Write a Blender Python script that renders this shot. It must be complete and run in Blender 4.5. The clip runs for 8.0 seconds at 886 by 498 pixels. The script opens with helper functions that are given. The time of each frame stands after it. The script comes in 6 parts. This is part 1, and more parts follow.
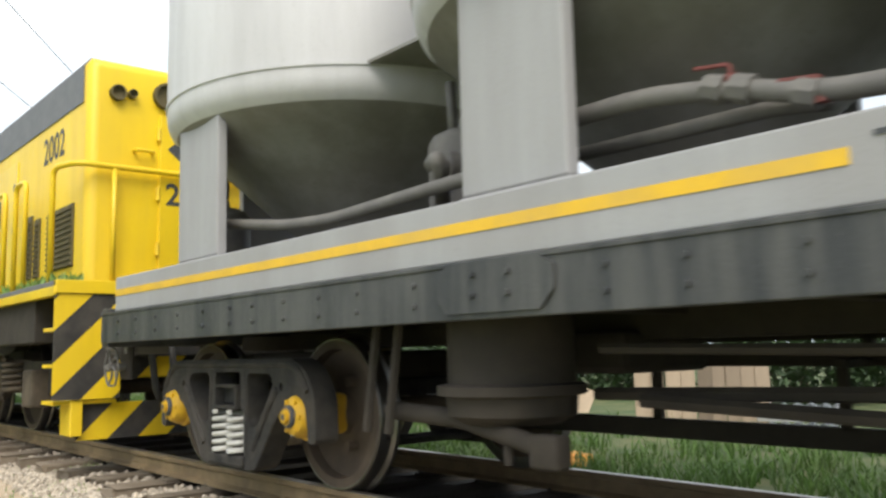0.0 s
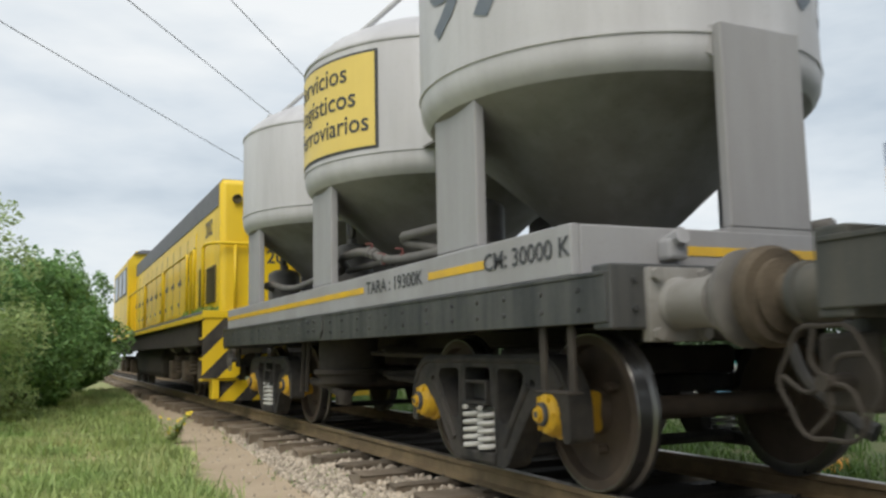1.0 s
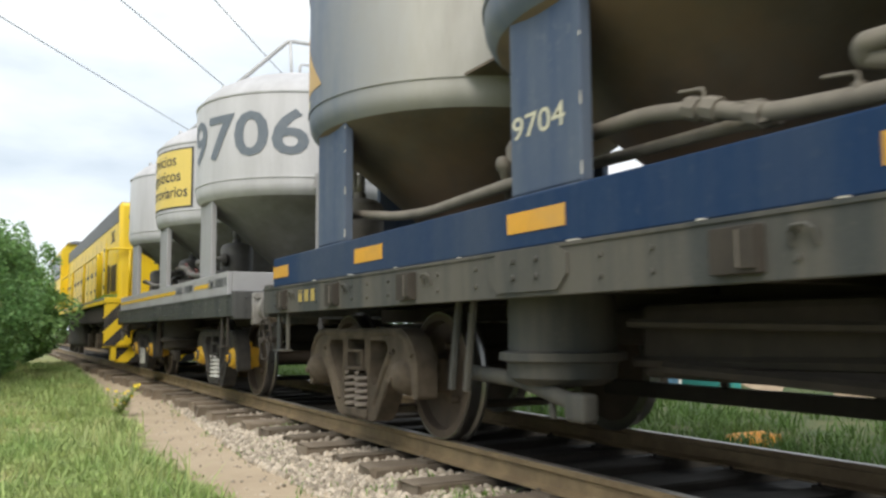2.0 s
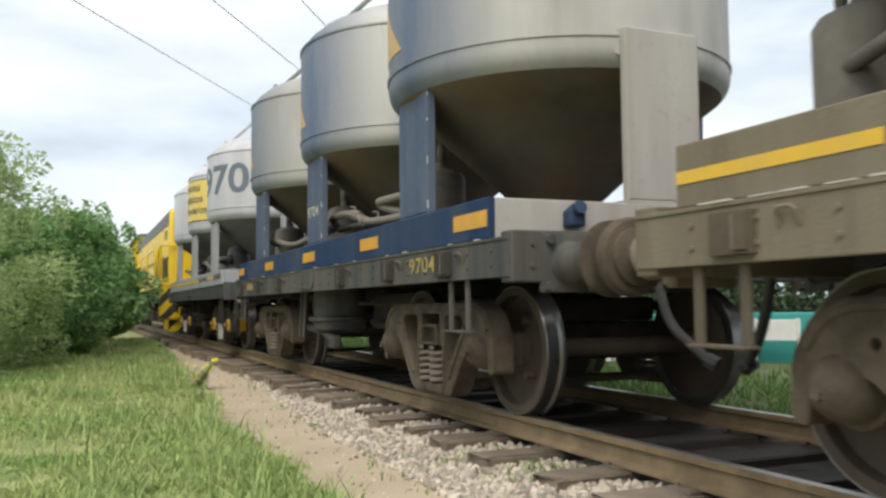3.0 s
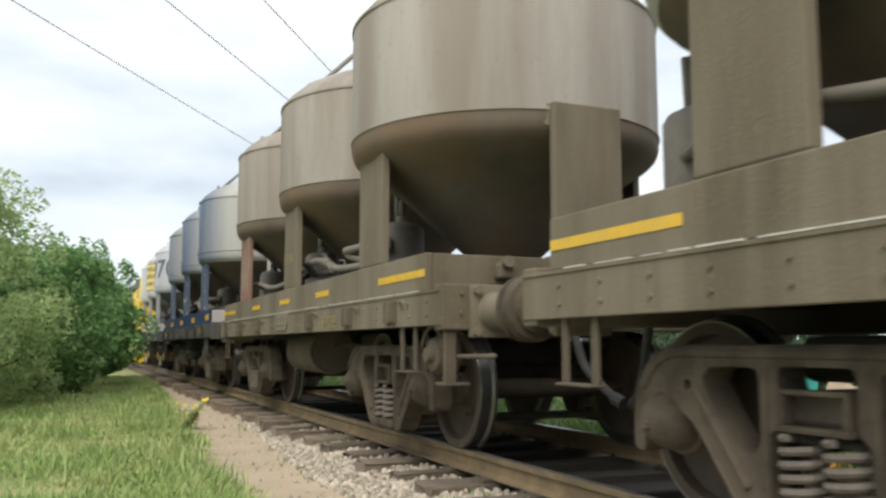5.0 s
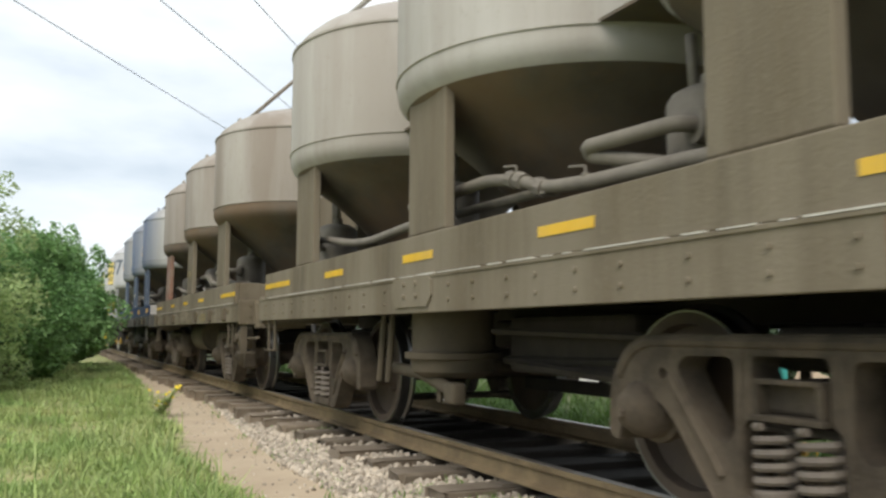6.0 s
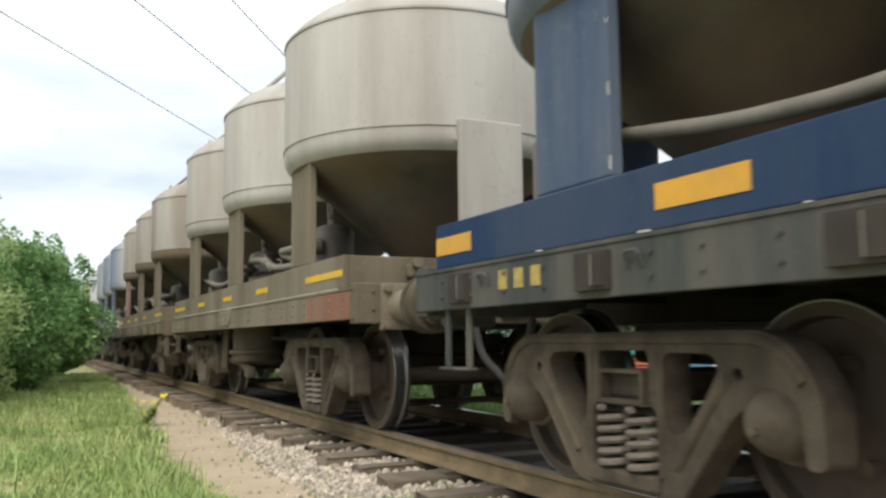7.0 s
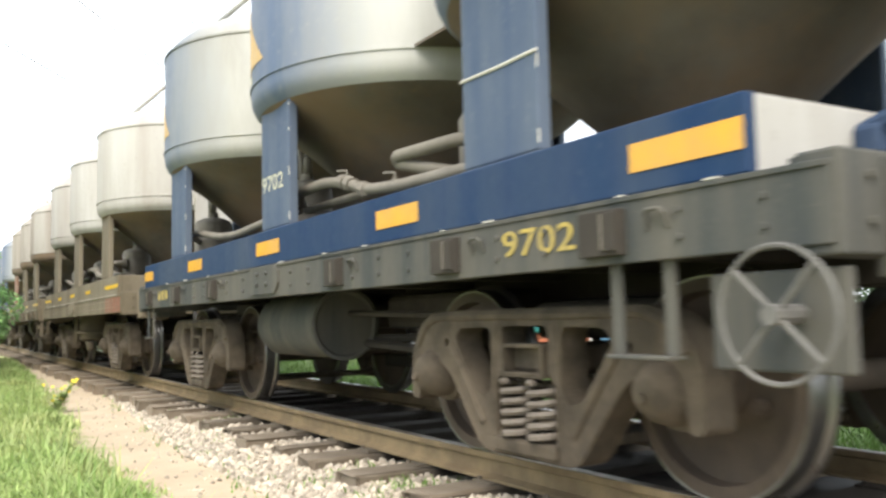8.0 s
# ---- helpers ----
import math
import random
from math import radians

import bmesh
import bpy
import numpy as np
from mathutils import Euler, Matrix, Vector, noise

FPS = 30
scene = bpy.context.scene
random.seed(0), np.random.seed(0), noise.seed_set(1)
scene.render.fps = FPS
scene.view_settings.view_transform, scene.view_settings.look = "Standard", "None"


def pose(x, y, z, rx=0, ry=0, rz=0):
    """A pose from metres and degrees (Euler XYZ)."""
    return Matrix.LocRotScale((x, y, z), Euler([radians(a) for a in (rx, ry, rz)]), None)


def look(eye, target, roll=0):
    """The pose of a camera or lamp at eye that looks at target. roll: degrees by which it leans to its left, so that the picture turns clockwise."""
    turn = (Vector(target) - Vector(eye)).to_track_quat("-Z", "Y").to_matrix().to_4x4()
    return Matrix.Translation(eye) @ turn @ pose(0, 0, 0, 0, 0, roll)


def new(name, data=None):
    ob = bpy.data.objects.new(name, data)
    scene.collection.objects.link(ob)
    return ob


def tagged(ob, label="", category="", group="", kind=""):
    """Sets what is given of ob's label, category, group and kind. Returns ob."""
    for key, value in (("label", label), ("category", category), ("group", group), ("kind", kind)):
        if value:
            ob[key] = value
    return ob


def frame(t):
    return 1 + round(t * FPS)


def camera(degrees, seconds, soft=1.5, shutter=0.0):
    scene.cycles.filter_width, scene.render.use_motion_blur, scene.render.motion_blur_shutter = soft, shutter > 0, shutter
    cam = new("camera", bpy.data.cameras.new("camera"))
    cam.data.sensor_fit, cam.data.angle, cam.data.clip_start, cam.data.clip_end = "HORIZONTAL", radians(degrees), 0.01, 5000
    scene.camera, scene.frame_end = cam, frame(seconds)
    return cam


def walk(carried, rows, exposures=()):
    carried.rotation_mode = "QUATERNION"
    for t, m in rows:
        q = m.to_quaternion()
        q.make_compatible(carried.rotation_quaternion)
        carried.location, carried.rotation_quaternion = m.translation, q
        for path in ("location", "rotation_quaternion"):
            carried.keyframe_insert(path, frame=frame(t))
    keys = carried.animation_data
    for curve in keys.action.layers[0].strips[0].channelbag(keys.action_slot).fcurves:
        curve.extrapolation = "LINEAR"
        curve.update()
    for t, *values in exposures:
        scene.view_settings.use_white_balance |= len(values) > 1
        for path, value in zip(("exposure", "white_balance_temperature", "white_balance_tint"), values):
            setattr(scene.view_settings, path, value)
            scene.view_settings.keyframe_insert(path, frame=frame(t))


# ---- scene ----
from itertools import product

RAIL = 0.30                # top of the rails
TX = 3.58                   # centre line of the track
PITCH = 10.2                # length of a wagon over buffers
FIRST = 2.38                # middle of the first wagon at the start
SLACK = (0.054, 0.021, -0.049, -0.034, -0.037)     # play of the couplings, wagon by wagon

cam = camera(54.56, 8.0, soft=2.6, shutter=0.15)

# seconds, eye x, y, z, yaw (left is +), pitch, roll
PATH = [
    (0.0, -0.014, 0.074, 1.084, -40.10, 6.80, -1.31), (0.3, -0.040, 0.044, 1.086, -37.01, 7.02, -2.00),
    (0.5, -0.006, 0.065, 1.081, -31.75, 7.04, -1.57), (1.0, -0.007, 0.070, 1.098, -24.88, 6.71, -1.16),
    (1.2, -0.036, 0.079, 1.114, -24.41, 6.07, -0.74), (1.5, 0.011, -0.001, 1.114, -23.99, 5.16, 0.30),
    (2.0, 0.011, -0.008, 1.057, -27.78, 5.32, -0.35), (2.2, 0.012, -0.010, 1.054, -27.42, 5.58, -0.09),
    (3.3, 0.028, -0.021, 1.040, -21.84, 3.21, -1.40), (3.4, 0.035, -0.009, 1.033, -21.89, 3.27, -1.81),
    (3.5, 0.041, -0.032, 1.045, -22.23, 3.43, -1.70), (3.6, 0.032, -0.026, 1.045, -22.26, 3.53, -1.91),
    (4.0, 0.093, -0.009, 1.062, -21.50, 4.61, -0.75), (4.5, 0.091, -0.023, 1.061, -23.28, 6.30, 0.72),
    (4.7, 0.121, -0.027, 1.060, -22.62, 6.43, 0.13), (5.8, 0.117, 0.010, 1.061, -24.95, 6.14, -0.22),
    (6.0, 0.125, -0.016, 1.064, -24.66, 5.60, 0.24), (6.2, 0.134, 0.008, 1.052, -25.19, 5.53, 0.26),
    (6.5, 0.138, 0.006, 1.054, -25.65, 5.53, 0.10), (6.8, 0.139, 0.038, 1.049, -25.92, 5.69, -0.65),
    (7.0, 0.165, 0.049, 1.039, -25.47, 6.03, -0.53), (7.4, 0.163, 0.058, 1.027, -27.42, 5.62, -0.57),
    (7.5, 0.169, 0.067, 1.029, -27.84, 5.38, -0.67), (7.8, 0.164, 0.110, 1.031, -29.53, 4.85, -1.26),
    (8.0, 0.187, 0.083, 1.030, -30.69, 4.58, -1.29)]


def aimed(eye, yaw, pitch, roll):
    a, p = radians(yaw), radians(pitch)
    way = Vector((-math.sin(a) * math.cos(p), math.cos(a) * math.cos(p), math.sin(p)))
    return look(eye, Vector(eye) + way, roll)


walk(cam, [(t, aimed((x, y, z), a, p, r)) for t, x, y, z, a, p, r in PATH],
     [(0.0, 0.61), (0.5, 0.34), (1.0, -0.06), (1.5, -0.02), (2.1, 0.33), (3.5, 0.21), (4.5, 0.25), (6.0, 0.26), (6.5, 0.4), (7.0, 0.36), (7.5, 0.46), (8.0, 1.16)])

# how far the train has gone, second by second
RUN = [(0.0, 0.0), (0.3, 1.627), (0.5, 2.687), (1.0, 5.388), (1.2, 6.511), (1.5, 8.296), (2.0, 11.153), (2.2, 12.271),
       (3.3, 18.298), (3.4, 18.844), (3.5, 19.398), (3.6, 19.948), (4.0, 22.141), (4.5, 24.923), (4.7, 26.043), (5.8, 32.183),
       (6.0, 33.313), (6.2, 34.409), (6.5, 36.069), (6.8, 37.697), (7.0, 38.795), (7.4, 41.021), (7.5, 41.588), (7.8, 43.329),
       (8.0, 44.557)]

# ---- light ----
world = bpy.data.worlds.new("overcast_sky")
world.use_nodes = True
scene.world = world


def sky():
    nt = world.node_tree
    nt.nodes.clear()
    out = nt.nodes.new("ShaderNodeOutputWorld")
    bg = nt.nodes.new("ShaderNodeBackground")
    clear = nt.nodes.new("ShaderNodeTexSky")
    clear.sky_type, clear.sun_disc = "NISHITA", False
    clear.sun_elevation, clear.sun_rotation = radians(58), radians(200)
    dim = nt.nodes.new("ShaderNodeMix")
    dim.data_type, dim.blend_type = "RGBA", "MULTIPLY"
    dim.inputs[0].default_value = 1.0
    dim.inputs[7].default_value = (0.08, 0.08, 0.08, 1)
    tc = nt.nodes.new("ShaderNodeTexCoord")
    mp = nt.nodes.new("ShaderNodeMapping")
    mp.inputs["Scale"].default_value = (1.0, 1.0, 3.2)
    mp.inputs["Location"].default_value = (0.35, 0.2, 0.1)
    no = nt.nodes.new("ShaderNodeTexNoise")
    no.inputs["Scale"].default_value = 2.1
    no.inputs["Detail"].default_value = 6
    no.inputs["Roughness"].default_value = 0.5
    ramp = nt.nodes.new("ShaderNodeValToRGB")
    ramp.color_ramp.elements[0].position, ramp.color_ramp.elements[0].color = 0.36, (0.56, 0.65, 0.74, 1)
    ramp.color_ramp.elements[1].position, ramp.color_ramp.elements[1].color = 0.62, (1.02, 1.05, 1.06, 1)
    mid = ramp.color_ramp.elements.new(0.48)
    mid.color = (0.80, 0.87, 0.93, 1)
    mix = nt.nodes.new("ShaderNodeMix")
    mix.data_type = "RGBA"
    mix.inputs[0].default_value = 0.9
    nt.links.new(tc.outputs["Generated"], mp.inputs[0])
    nt.links.new(mp.outputs[0], no.inputs["Vector"])
    nt.links.new(no.outputs["Fac"], ramp.inputs[0])
    nt.links.new(clear.outputs[0], dim.inputs[6])
    nt.links.new(dim.outputs[2], mix.inputs[6])
    nt.links.new(ramp.outputs[0], mix.inputs[7])
    nt.links.new(mix.outputs[2], bg.inputs[0])
    bg.inputs[1].default_value = 1.0
    nt.links.new(bg.outputs[0], out.inputs[0])


sky()
sun = new("sun", bpy.data.lights.new("sun", "SUN"))
sun.data.energy, sun.data.angle, sun.data.color = 2.5, radians(40), (1.0, 0.93, 0.82)
sun.matrix_world = look((-12, -14, 30), (3, 6, 0))

# ---- materials ----


def surface(name, base, second=None, scale=6.0, amount=0.5, rough=0.7, metal=0.0, bump=0.15, fine=60.0, dirt=None, dirt_scale=2.0,
            dirt_amount=0.0, streak=False, island=0.0, rand=0.0):
    """A painted, dusty or earthy surface: base colour with a second colour in patches, dirt in larger patches, fine relief."""
    m = bpy.data.materials.new(name)
    m.use_nodes = True
    nt = m.node_tree
    b = nt.nodes["Principled BSDF"]
    b.inputs["Roughness"].default_value = rough
    b.inputs["Metallic"].default_value = metal
    geo = nt.nodes.new("ShaderNodeTexCoord")
    vec = geo.outputs["Object"]
    if streak:
        mp = nt.nodes.new("ShaderNodeMapping")
        mp.inputs["Scale"].default_value = (1.0, 1.0, 0.12)
        nt.links.new(vec, mp.inputs[0])
        vec_s = mp.outputs[0]
    else:
        vec_s = vec

    def tex(s, detail, v):
        n = nt.nodes.new("ShaderNodeTexNoise")
        n.inputs["Scale"].default_value, n.inputs["Detail"].default_value = s, detail
        n.inputs["Roughness"].default_value = 0.6
        nt.links.new(v, n.inputs["Vector"])
        return n.outputs["Fac"]

    def ranged(fac, lo, hi, top):
        r = nt.nodes.new("ShaderNodeMapRange")
        r.inputs[1].default_value, r.inputs[2].default_value = lo, hi
        r.inputs[3].default_value, r.inputs[4].default_value = 0.0, top
        nt.links.new(fac, r.inputs[0])
        return r.outputs[0]

    def mixed(fac, a, c):
        x = nt.nodes.new("ShaderNodeMix")
        x.data_type = "RGBA"
        nt.links.new(fac, x.inputs[0])
        for sock, v in ((x.inputs[6], a), (x.inputs[7], c)):
            if isinstance(v, tuple):
                sock.default_value = (*v, 1)
            else:
                nt.links.new(v, sock)
        return x.outputs[2]

    col = tuple(base)
    second = second or tuple(0.7 * v for v in base)
    col = mixed(ranged(tex(scale, 5, vec_s), 0.38, 0.68, amount), col, tuple(second))
    if dirt:
        col = mixed(ranged(tex(dirt_scale, 9, vec_s), 0.41, 0.60, dirt_amount), col, tuple(dirt))
        # small spots and scuffs of the same dirt
        col = mixed(ranged(tex(dirt_scale * 14, 6, vec), 0.58, 0.72, 0.6 * dirt_amount), col, tuple(dirt))
    if island or rand:
        hsv = nt.nodes.new("ShaderNodeHueSaturation")
        if island:
            src = nt.nodes.new("ShaderNodeNewGeometry").outputs["Random Per Island"]
        else:
            src = nt.nodes.new("ShaderNodeObjectInfo").outputs["Random"]
        r = nt.nodes.new("ShaderNodeMapRange")
        k = island or rand
        r.inputs[3].default_value, r.inputs[4].default_value = 1 - k, 1 + k
        nt.links.new(src, r.inputs[0])
        nt.links.new(r.outputs[0], hsv.inputs["Value"])
        nt.links.new(col, hsv.inputs["Color"])
        col = hsv.outputs[0]
    nt.links.new(col, b.inputs["Base Color"])
    if bump:
        bp = nt.nodes.new("ShaderNodeBump")
        bp.inputs["Strength"].default_value = bump
        bp.inputs["Distance"].default_value = 0.01
        nt.links.new(tex(fine, 4, vec), bp.inputs["Height"])
        nt.links.new(bp.outputs[0], b.inputs["Normal"])
    rr = nt.nodes.new("ShaderNodeMapRange")
    rr.inputs[3].default_value, rr.inputs[4].default_value = max(0.05, rough - 0.12), min(1, rough + 0.15)
    nt.links.new(tex(scale * 3, 4, vec), rr.inputs[0])
    nt.links.new(rr.outputs[0], b.inputs["Roughness"])
    return m


M = {}
DUST = (0.30, 0.27, 0.22)
M["grey"] = surface("grey_paint", (0.54, 0.54, 0.562), (0.46, 0.46, 0.478), 5, 0.6, 0.55, dirt=(0.36, 0.355, 0.369), dirt_amount=0.55, dirt_scale=1.7, streak=True)
M["grey_box"] = surface("grey_deck_paint", (0.335, 0.335, 0.348), (0.285, 0.285, 0.296), 5, 0.6, 0.6, dirt=(0.25, 0.24, 0.241), dirt_amount=0.45, dirt_scale=2.0, streak=True)
# tank cones: dusty grey, darkened as well for the shade under the tanks
M["grey_cone"] = surface("grey_cone_dusty_shaded", (0.26, 0.255, 0.245), (0.18, 0.175, 0.165), 3, 0.6, 0.8, dirt=(0.13, 0.115, 0.095), dirt_amount=0.5)
M["black"] = surface("black_frame_paint", (0.026, 0.029, 0.033), (0.05, 0.05, 0.05), 9, 0.7, 0.5, dirt=(0.095, 0.095, 0.092), dirt_amount=0.6, dirt_scale=4.5, streak=True)
M["blue"] = surface("blue_paint", (0.007, 0.029, 0.086), (0.016, 0.040, 0.092), 6, 0.6, 0.65, dirt=(0.055, 0.072, 0.105), dirt_amount=0.6, dirt_scale=1.2, streak=True)
M["blue_leg"] = surface("blue_paint_dusty", (0.045, 0.072, 0.135), (0.085, 0.11, 0.155), 4, 0.6, 0.6, dirt=(0.15, 0.17, 0.20), dirt_amount=0.6, dirt_scale=1.2, streak=True)
M["blue_tank"] = surface("blue_tank_dusty", (0.035, 0.075, 0.17), (0.09, 0.12, 0.175), 2.5, 0.8, 0.6, dirt=(0.20, 0.215, 0.23), dirt_amount=0.6, dirt_scale=1.1, streak=True)
M["khaki"] = surface("khaki_dusty_paint", (0.152, 0.125, 0.087), (0.105, 0.087, 0.061), 5, 0.8, 0.82, dirt=(0.222, 0.192, 0.145), dirt_amount=0.75, dirt_scale=1.8, streak=True, bump=0.3)
M["khaki_tank"] = surface("cement_dust_tank", (0.45, 0.435, 0.41), (0.37, 0.35, 0.325), 2.2, 0.7, 0.85, dirt=(0.29, 0.255, 0.22), dirt_amount=0.65, dirt_scale=1.3, streak=True)
M["tan_tank"] = surface("brown_dust_tank", (0.37, 0.345, 0.31), (0.28, 0.25, 0.215), 2.0, 0.8, 0.85, dirt=(0.225, 0.185, 0.15), dirt_amount=0.75, dirt_scale=1.4, streak=True)
# rust and dust, with the underside's shade mixed into the brown
M["cone"] = surface("rusty_brown_cone_shaded", (0.155, 0.132, 0.107), (0.098, 0.082, 0.067), 2.2, 0.8, 0.85, dirt=(0.21, 0.135, 0.08), dirt_amount=0.55, dirt_scale=1.3)
M["khaki_under"] = surface("dusty_brake_gear", (0.10, 0.085, 0.062), (0.075, 0.062, 0.046), 5, 0.6, 0.85, dirt=(0.15, 0.12, 0.085), dirt_amount=0.5)
M["red_lead"] = surface("red_primer", (0.24, 0.10, 0.065), (0.22, 0.15, 0.11), 5, 0.7, 0.8, dirt=DUST, dirt_amount=0.5)
M["primer"] = surface("bare_red_primer", (0.22, 0.085, 0.05), (0.17, 0.10, 0.07), 6, 0.7, 0.8, dirt=(0.20, 0.15, 0.11), dirt_amount=0.45, dirt_scale=2.5, streak=True)
M["dark_sole"] = surface("grey_frame_paint", (0.050, 0.055, 0.055), (0.085, 0.083, 0.076), 6, 0.8, 0.75, dirt=(0.13, 0.118, 0.098), dirt_amount=0.6, dirt_scale=3.2, streak=True)
M["yellow"] = surface("yellow_stripe_film", (0.74, 0.45, 0.015), (0.62, 0.37, 0.02), 8, 0.5, 0.4, bump=0.02, dirt=(0.45, 0.31, 0.10), dirt_amount=0.35, dirt_scale=3)
M["amber"] = surface("amber_stripe_film", (0.66, 0.33, 0.018), (0.55, 0.27, 0.02), 8, 0.5, 0.45, bump=0.02, dirt=(0.40, 0.25, 0.09), dirt_amount=0.4, dirt_scale=3)
M["chevron"] = surface("faded_orange_film", (0.55, 0.36, 0.14), (0.42, 0.30, 0.16), 6, 0.5, 0.6, bump=0.02)
M["loco"] = surface("yellow_loco_paint", (0.80, 0.56, 0.012), (0.72, 0.47, 0.01), 3, 0.5, 0.4, dirt=(0.50, 0.34, 0.03), dirt_amount=0.35, dirt_scale=1.8, streak=True, bump=0.05)
M["roof"] = surface("dark_grey_roof", (0.12, 0.125, 0.14), (0.18, 0.18, 0.19), 5, 0.5, 0.6)
M["lettering"] = surface("dark_lettering", (0.045, 0.05, 0.058), (0.08, 0.08, 0.085), 20, 0.4, 0.6, bump=0)
M["grey_number"] = surface("slate_number_paint", (0.125, 0.15, 0.185), (0.18, 0.20, 0.23), 12, 0.4, 0.6, bump=0)
M["ochre"] = surface("ochre_stencil", (0.46, 0.34, 0.07), (0.26, 0.21, 0.10), 30, 0.9, 0.75, bump=0)
M["faint"] = surface("faint_stencil", (0.34, 0.265, 0.09), (0.22, 0.18, 0.105), 22, 0.9, 0.8, bump=0)
M["cream"] = surface("cream_stencil", (0.60, 0.57, 0.42), (0.40, 0.40, 0.36), 30, 0.6, 0.7, bump=0)
M["sign"] = surface("pale_yellow_sign", (0.72, 0.55, 0.14), (0.64, 0.48, 0.13), 4, 0.4, 0.45, bump=0.02)
M["bogie"] = surface("dusty_cast_steel", (0.060, 0.049, 0.037), (0.092, 0.075, 0.057), 9, 0.8, 0.88, dirt=(0.15, 0.12, 0.088), dirt_amount=0.65, dirt_scale=3.5, bump=0.8, fine=90)
M["bogie_black"] = surface("black_cast_steel", (0.028, 0.028, 0.028), (0.055, 0.052, 0.048), 9, 0.7, 0.75, dirt=(0.085, 0.075, 0.065), dirt_amount=0.55, dirt_scale=3.5, bump=0.8, fine=90)
M["spring"] = surface("spring_steel", (0.17, 0.145, 0.12), (0.10, 0.08, 0.068), 9, 0.5, 0.7)
M["white_spring"] = surface("white_spring_paint", (0.52, 0.52, 0.49), (0.30, 0.29, 0.27), 9, 0.5, 0.7)
M["axle_yellow"] = surface("yellow_axle_box", (0.72, 0.42, 0.012), (0.50, 0.30, 0.02), 8, 0.6, 0.5, dirt=(0.20, 0.13, 0.04), dirt_amount=0.35)
M["wheel"] = surface("rusty_wheel_disc", (0.072, 0.056, 0.044), (0.125, 0.096, 0.072), 5, 0.6, 0.75)
M["tread"] = surface("polished_tread", (0.20, 0.195, 0.19), (0.12, 0.11, 0.10), 5, 0.5, 0.3, metal=0.9, bump=0.03)
M["under"] = surface("grimy_underframe", (0.042, 0.037, 0.032), (0.068, 0.058, 0.048), 6, 0.6, 0.9)
M["pipe"] = surface("dusty_pipe", (0.19, 0.17, 0.14), (0.11, 0.095, 0.08), 7, 0.6, 0.75)
M["pipe_dark"] = surface("dark_pipe", (0.11, 0.105, 0.10), (0.18, 0.17, 0.155), 7, 0.6, 0.65)
M["valve_red"] = surface("red_valve_handle", (0.15, 0.035, 0.03), (0.11, 0.04, 0.035), 9, 0.5, 0.6)
M["chip"] = surface("scraped_paint_edge", (0.55, 0.53, 0.48), (0.36, 0.34, 0.30), 14, 0.7, 0.7)
M["rail"] = surface("rusty_rail", (0.21, 0.155, 0.085), (0.27, 0.20, 0.11), 5, 0.8, 0.8, dirt=(0.13, 0.09, 0.052), dirt_amount=0.6, dirt_scale=4, bump=0.4)
M["railhead"] = surface("worn_rail_head", (0.45, 0.42, 0.38), (0.30, 0.24, 0.18), 6, 0.5, 0.35, metal=0.8, bump=0.03)
M["sleeper"] = surface("weathered_sleeper", (0.16, 0.125, 0.09), (0.095, 0.074, 0.055), 6, 0.8, 0.95, dirt=(0.30, 0.25, 0.19), dirt_amount=0.55, dirt_scale=3, rand=0.3, bump=0.7, fine=30)
M["stone"] = surface("ballast_stone", (0.44, 0.385, 0.315), (0.30, 0.255, 0.20), 9, 0.7, 0.9, island=0.45)
M["rubber"] = surface("black_rubber", (0.03, 0.03, 0.03), (0.07, 0.065, 0.06), 8, 0.5, 0.7)
M["glass"] = surface("dark_window_glass", (0.02, 0.025, 0.03), (0.03, 0.03, 0.035), 4, 0.3, 0.1, bump=0)
M["grille"] = surface("dark_grille", (0.10, 0.08, 0.03), (0.06, 0.05, 0.03), 20, 0.5, 0.7)
M["wire"] = surface("overhead_wire", (0.10, 0.10, 0.11), (0.14, 0.14, 0.14), 5, 0.3, 0.6, bump=0)
M["bark"] = surface("bark", (0.10, 0.08, 0.06), (0.15, 0.125, 0.10), 9, 0.6, 0.9, bump=0.5)
M["petal"] = surface("yellow_petal", (0.75, 0.58, 0.03), (0.65, 0.48, 0.03), 4, 0.4, 0.6, bump=0)
M["plank"] = surface("weathered_plank", (0.33, 0.26, 0.19), (0.22, 0.17, 0.125), 5, 0.7, 0.9, rand=0.45, streak=True, bump=0.4, fine=40)
M["zinc"] = surface("galvanised_sheet", (0.48, 0.49, 0.50), (0.34, 0.33, 0.32), 6, 0.5, 0.45, metal=0.4)
M["orange"] = surface("orange_plastic_bag", (0.78, 0.34, 0.03), (0.65, 0.26, 0.03), 7, 0.5, 0.5)
M["white"] = surface("white_board", (0.62, 0.62, 0.60), (0.48, 0.47, 0.45), 6, 0.5, 0.7)
M["crate_red"] = surface("faded_red_crate", (0.42, 0.13, 0.06), (0.34, 0.12, 0.07), 6, 0.5, 0.7, rand=0.2)
M["teal"] = surface("teal_tarpaulin", (0.04, 0.30, 0.27), (0.03, 0.22, 0.22), 5, 0.5, 0.6)
M["drum_blue"] = surface("blue_drum", (0.10, 0.22, 0.34), (0.08, 0.17, 0.27), 6, 0.5, 0.5)


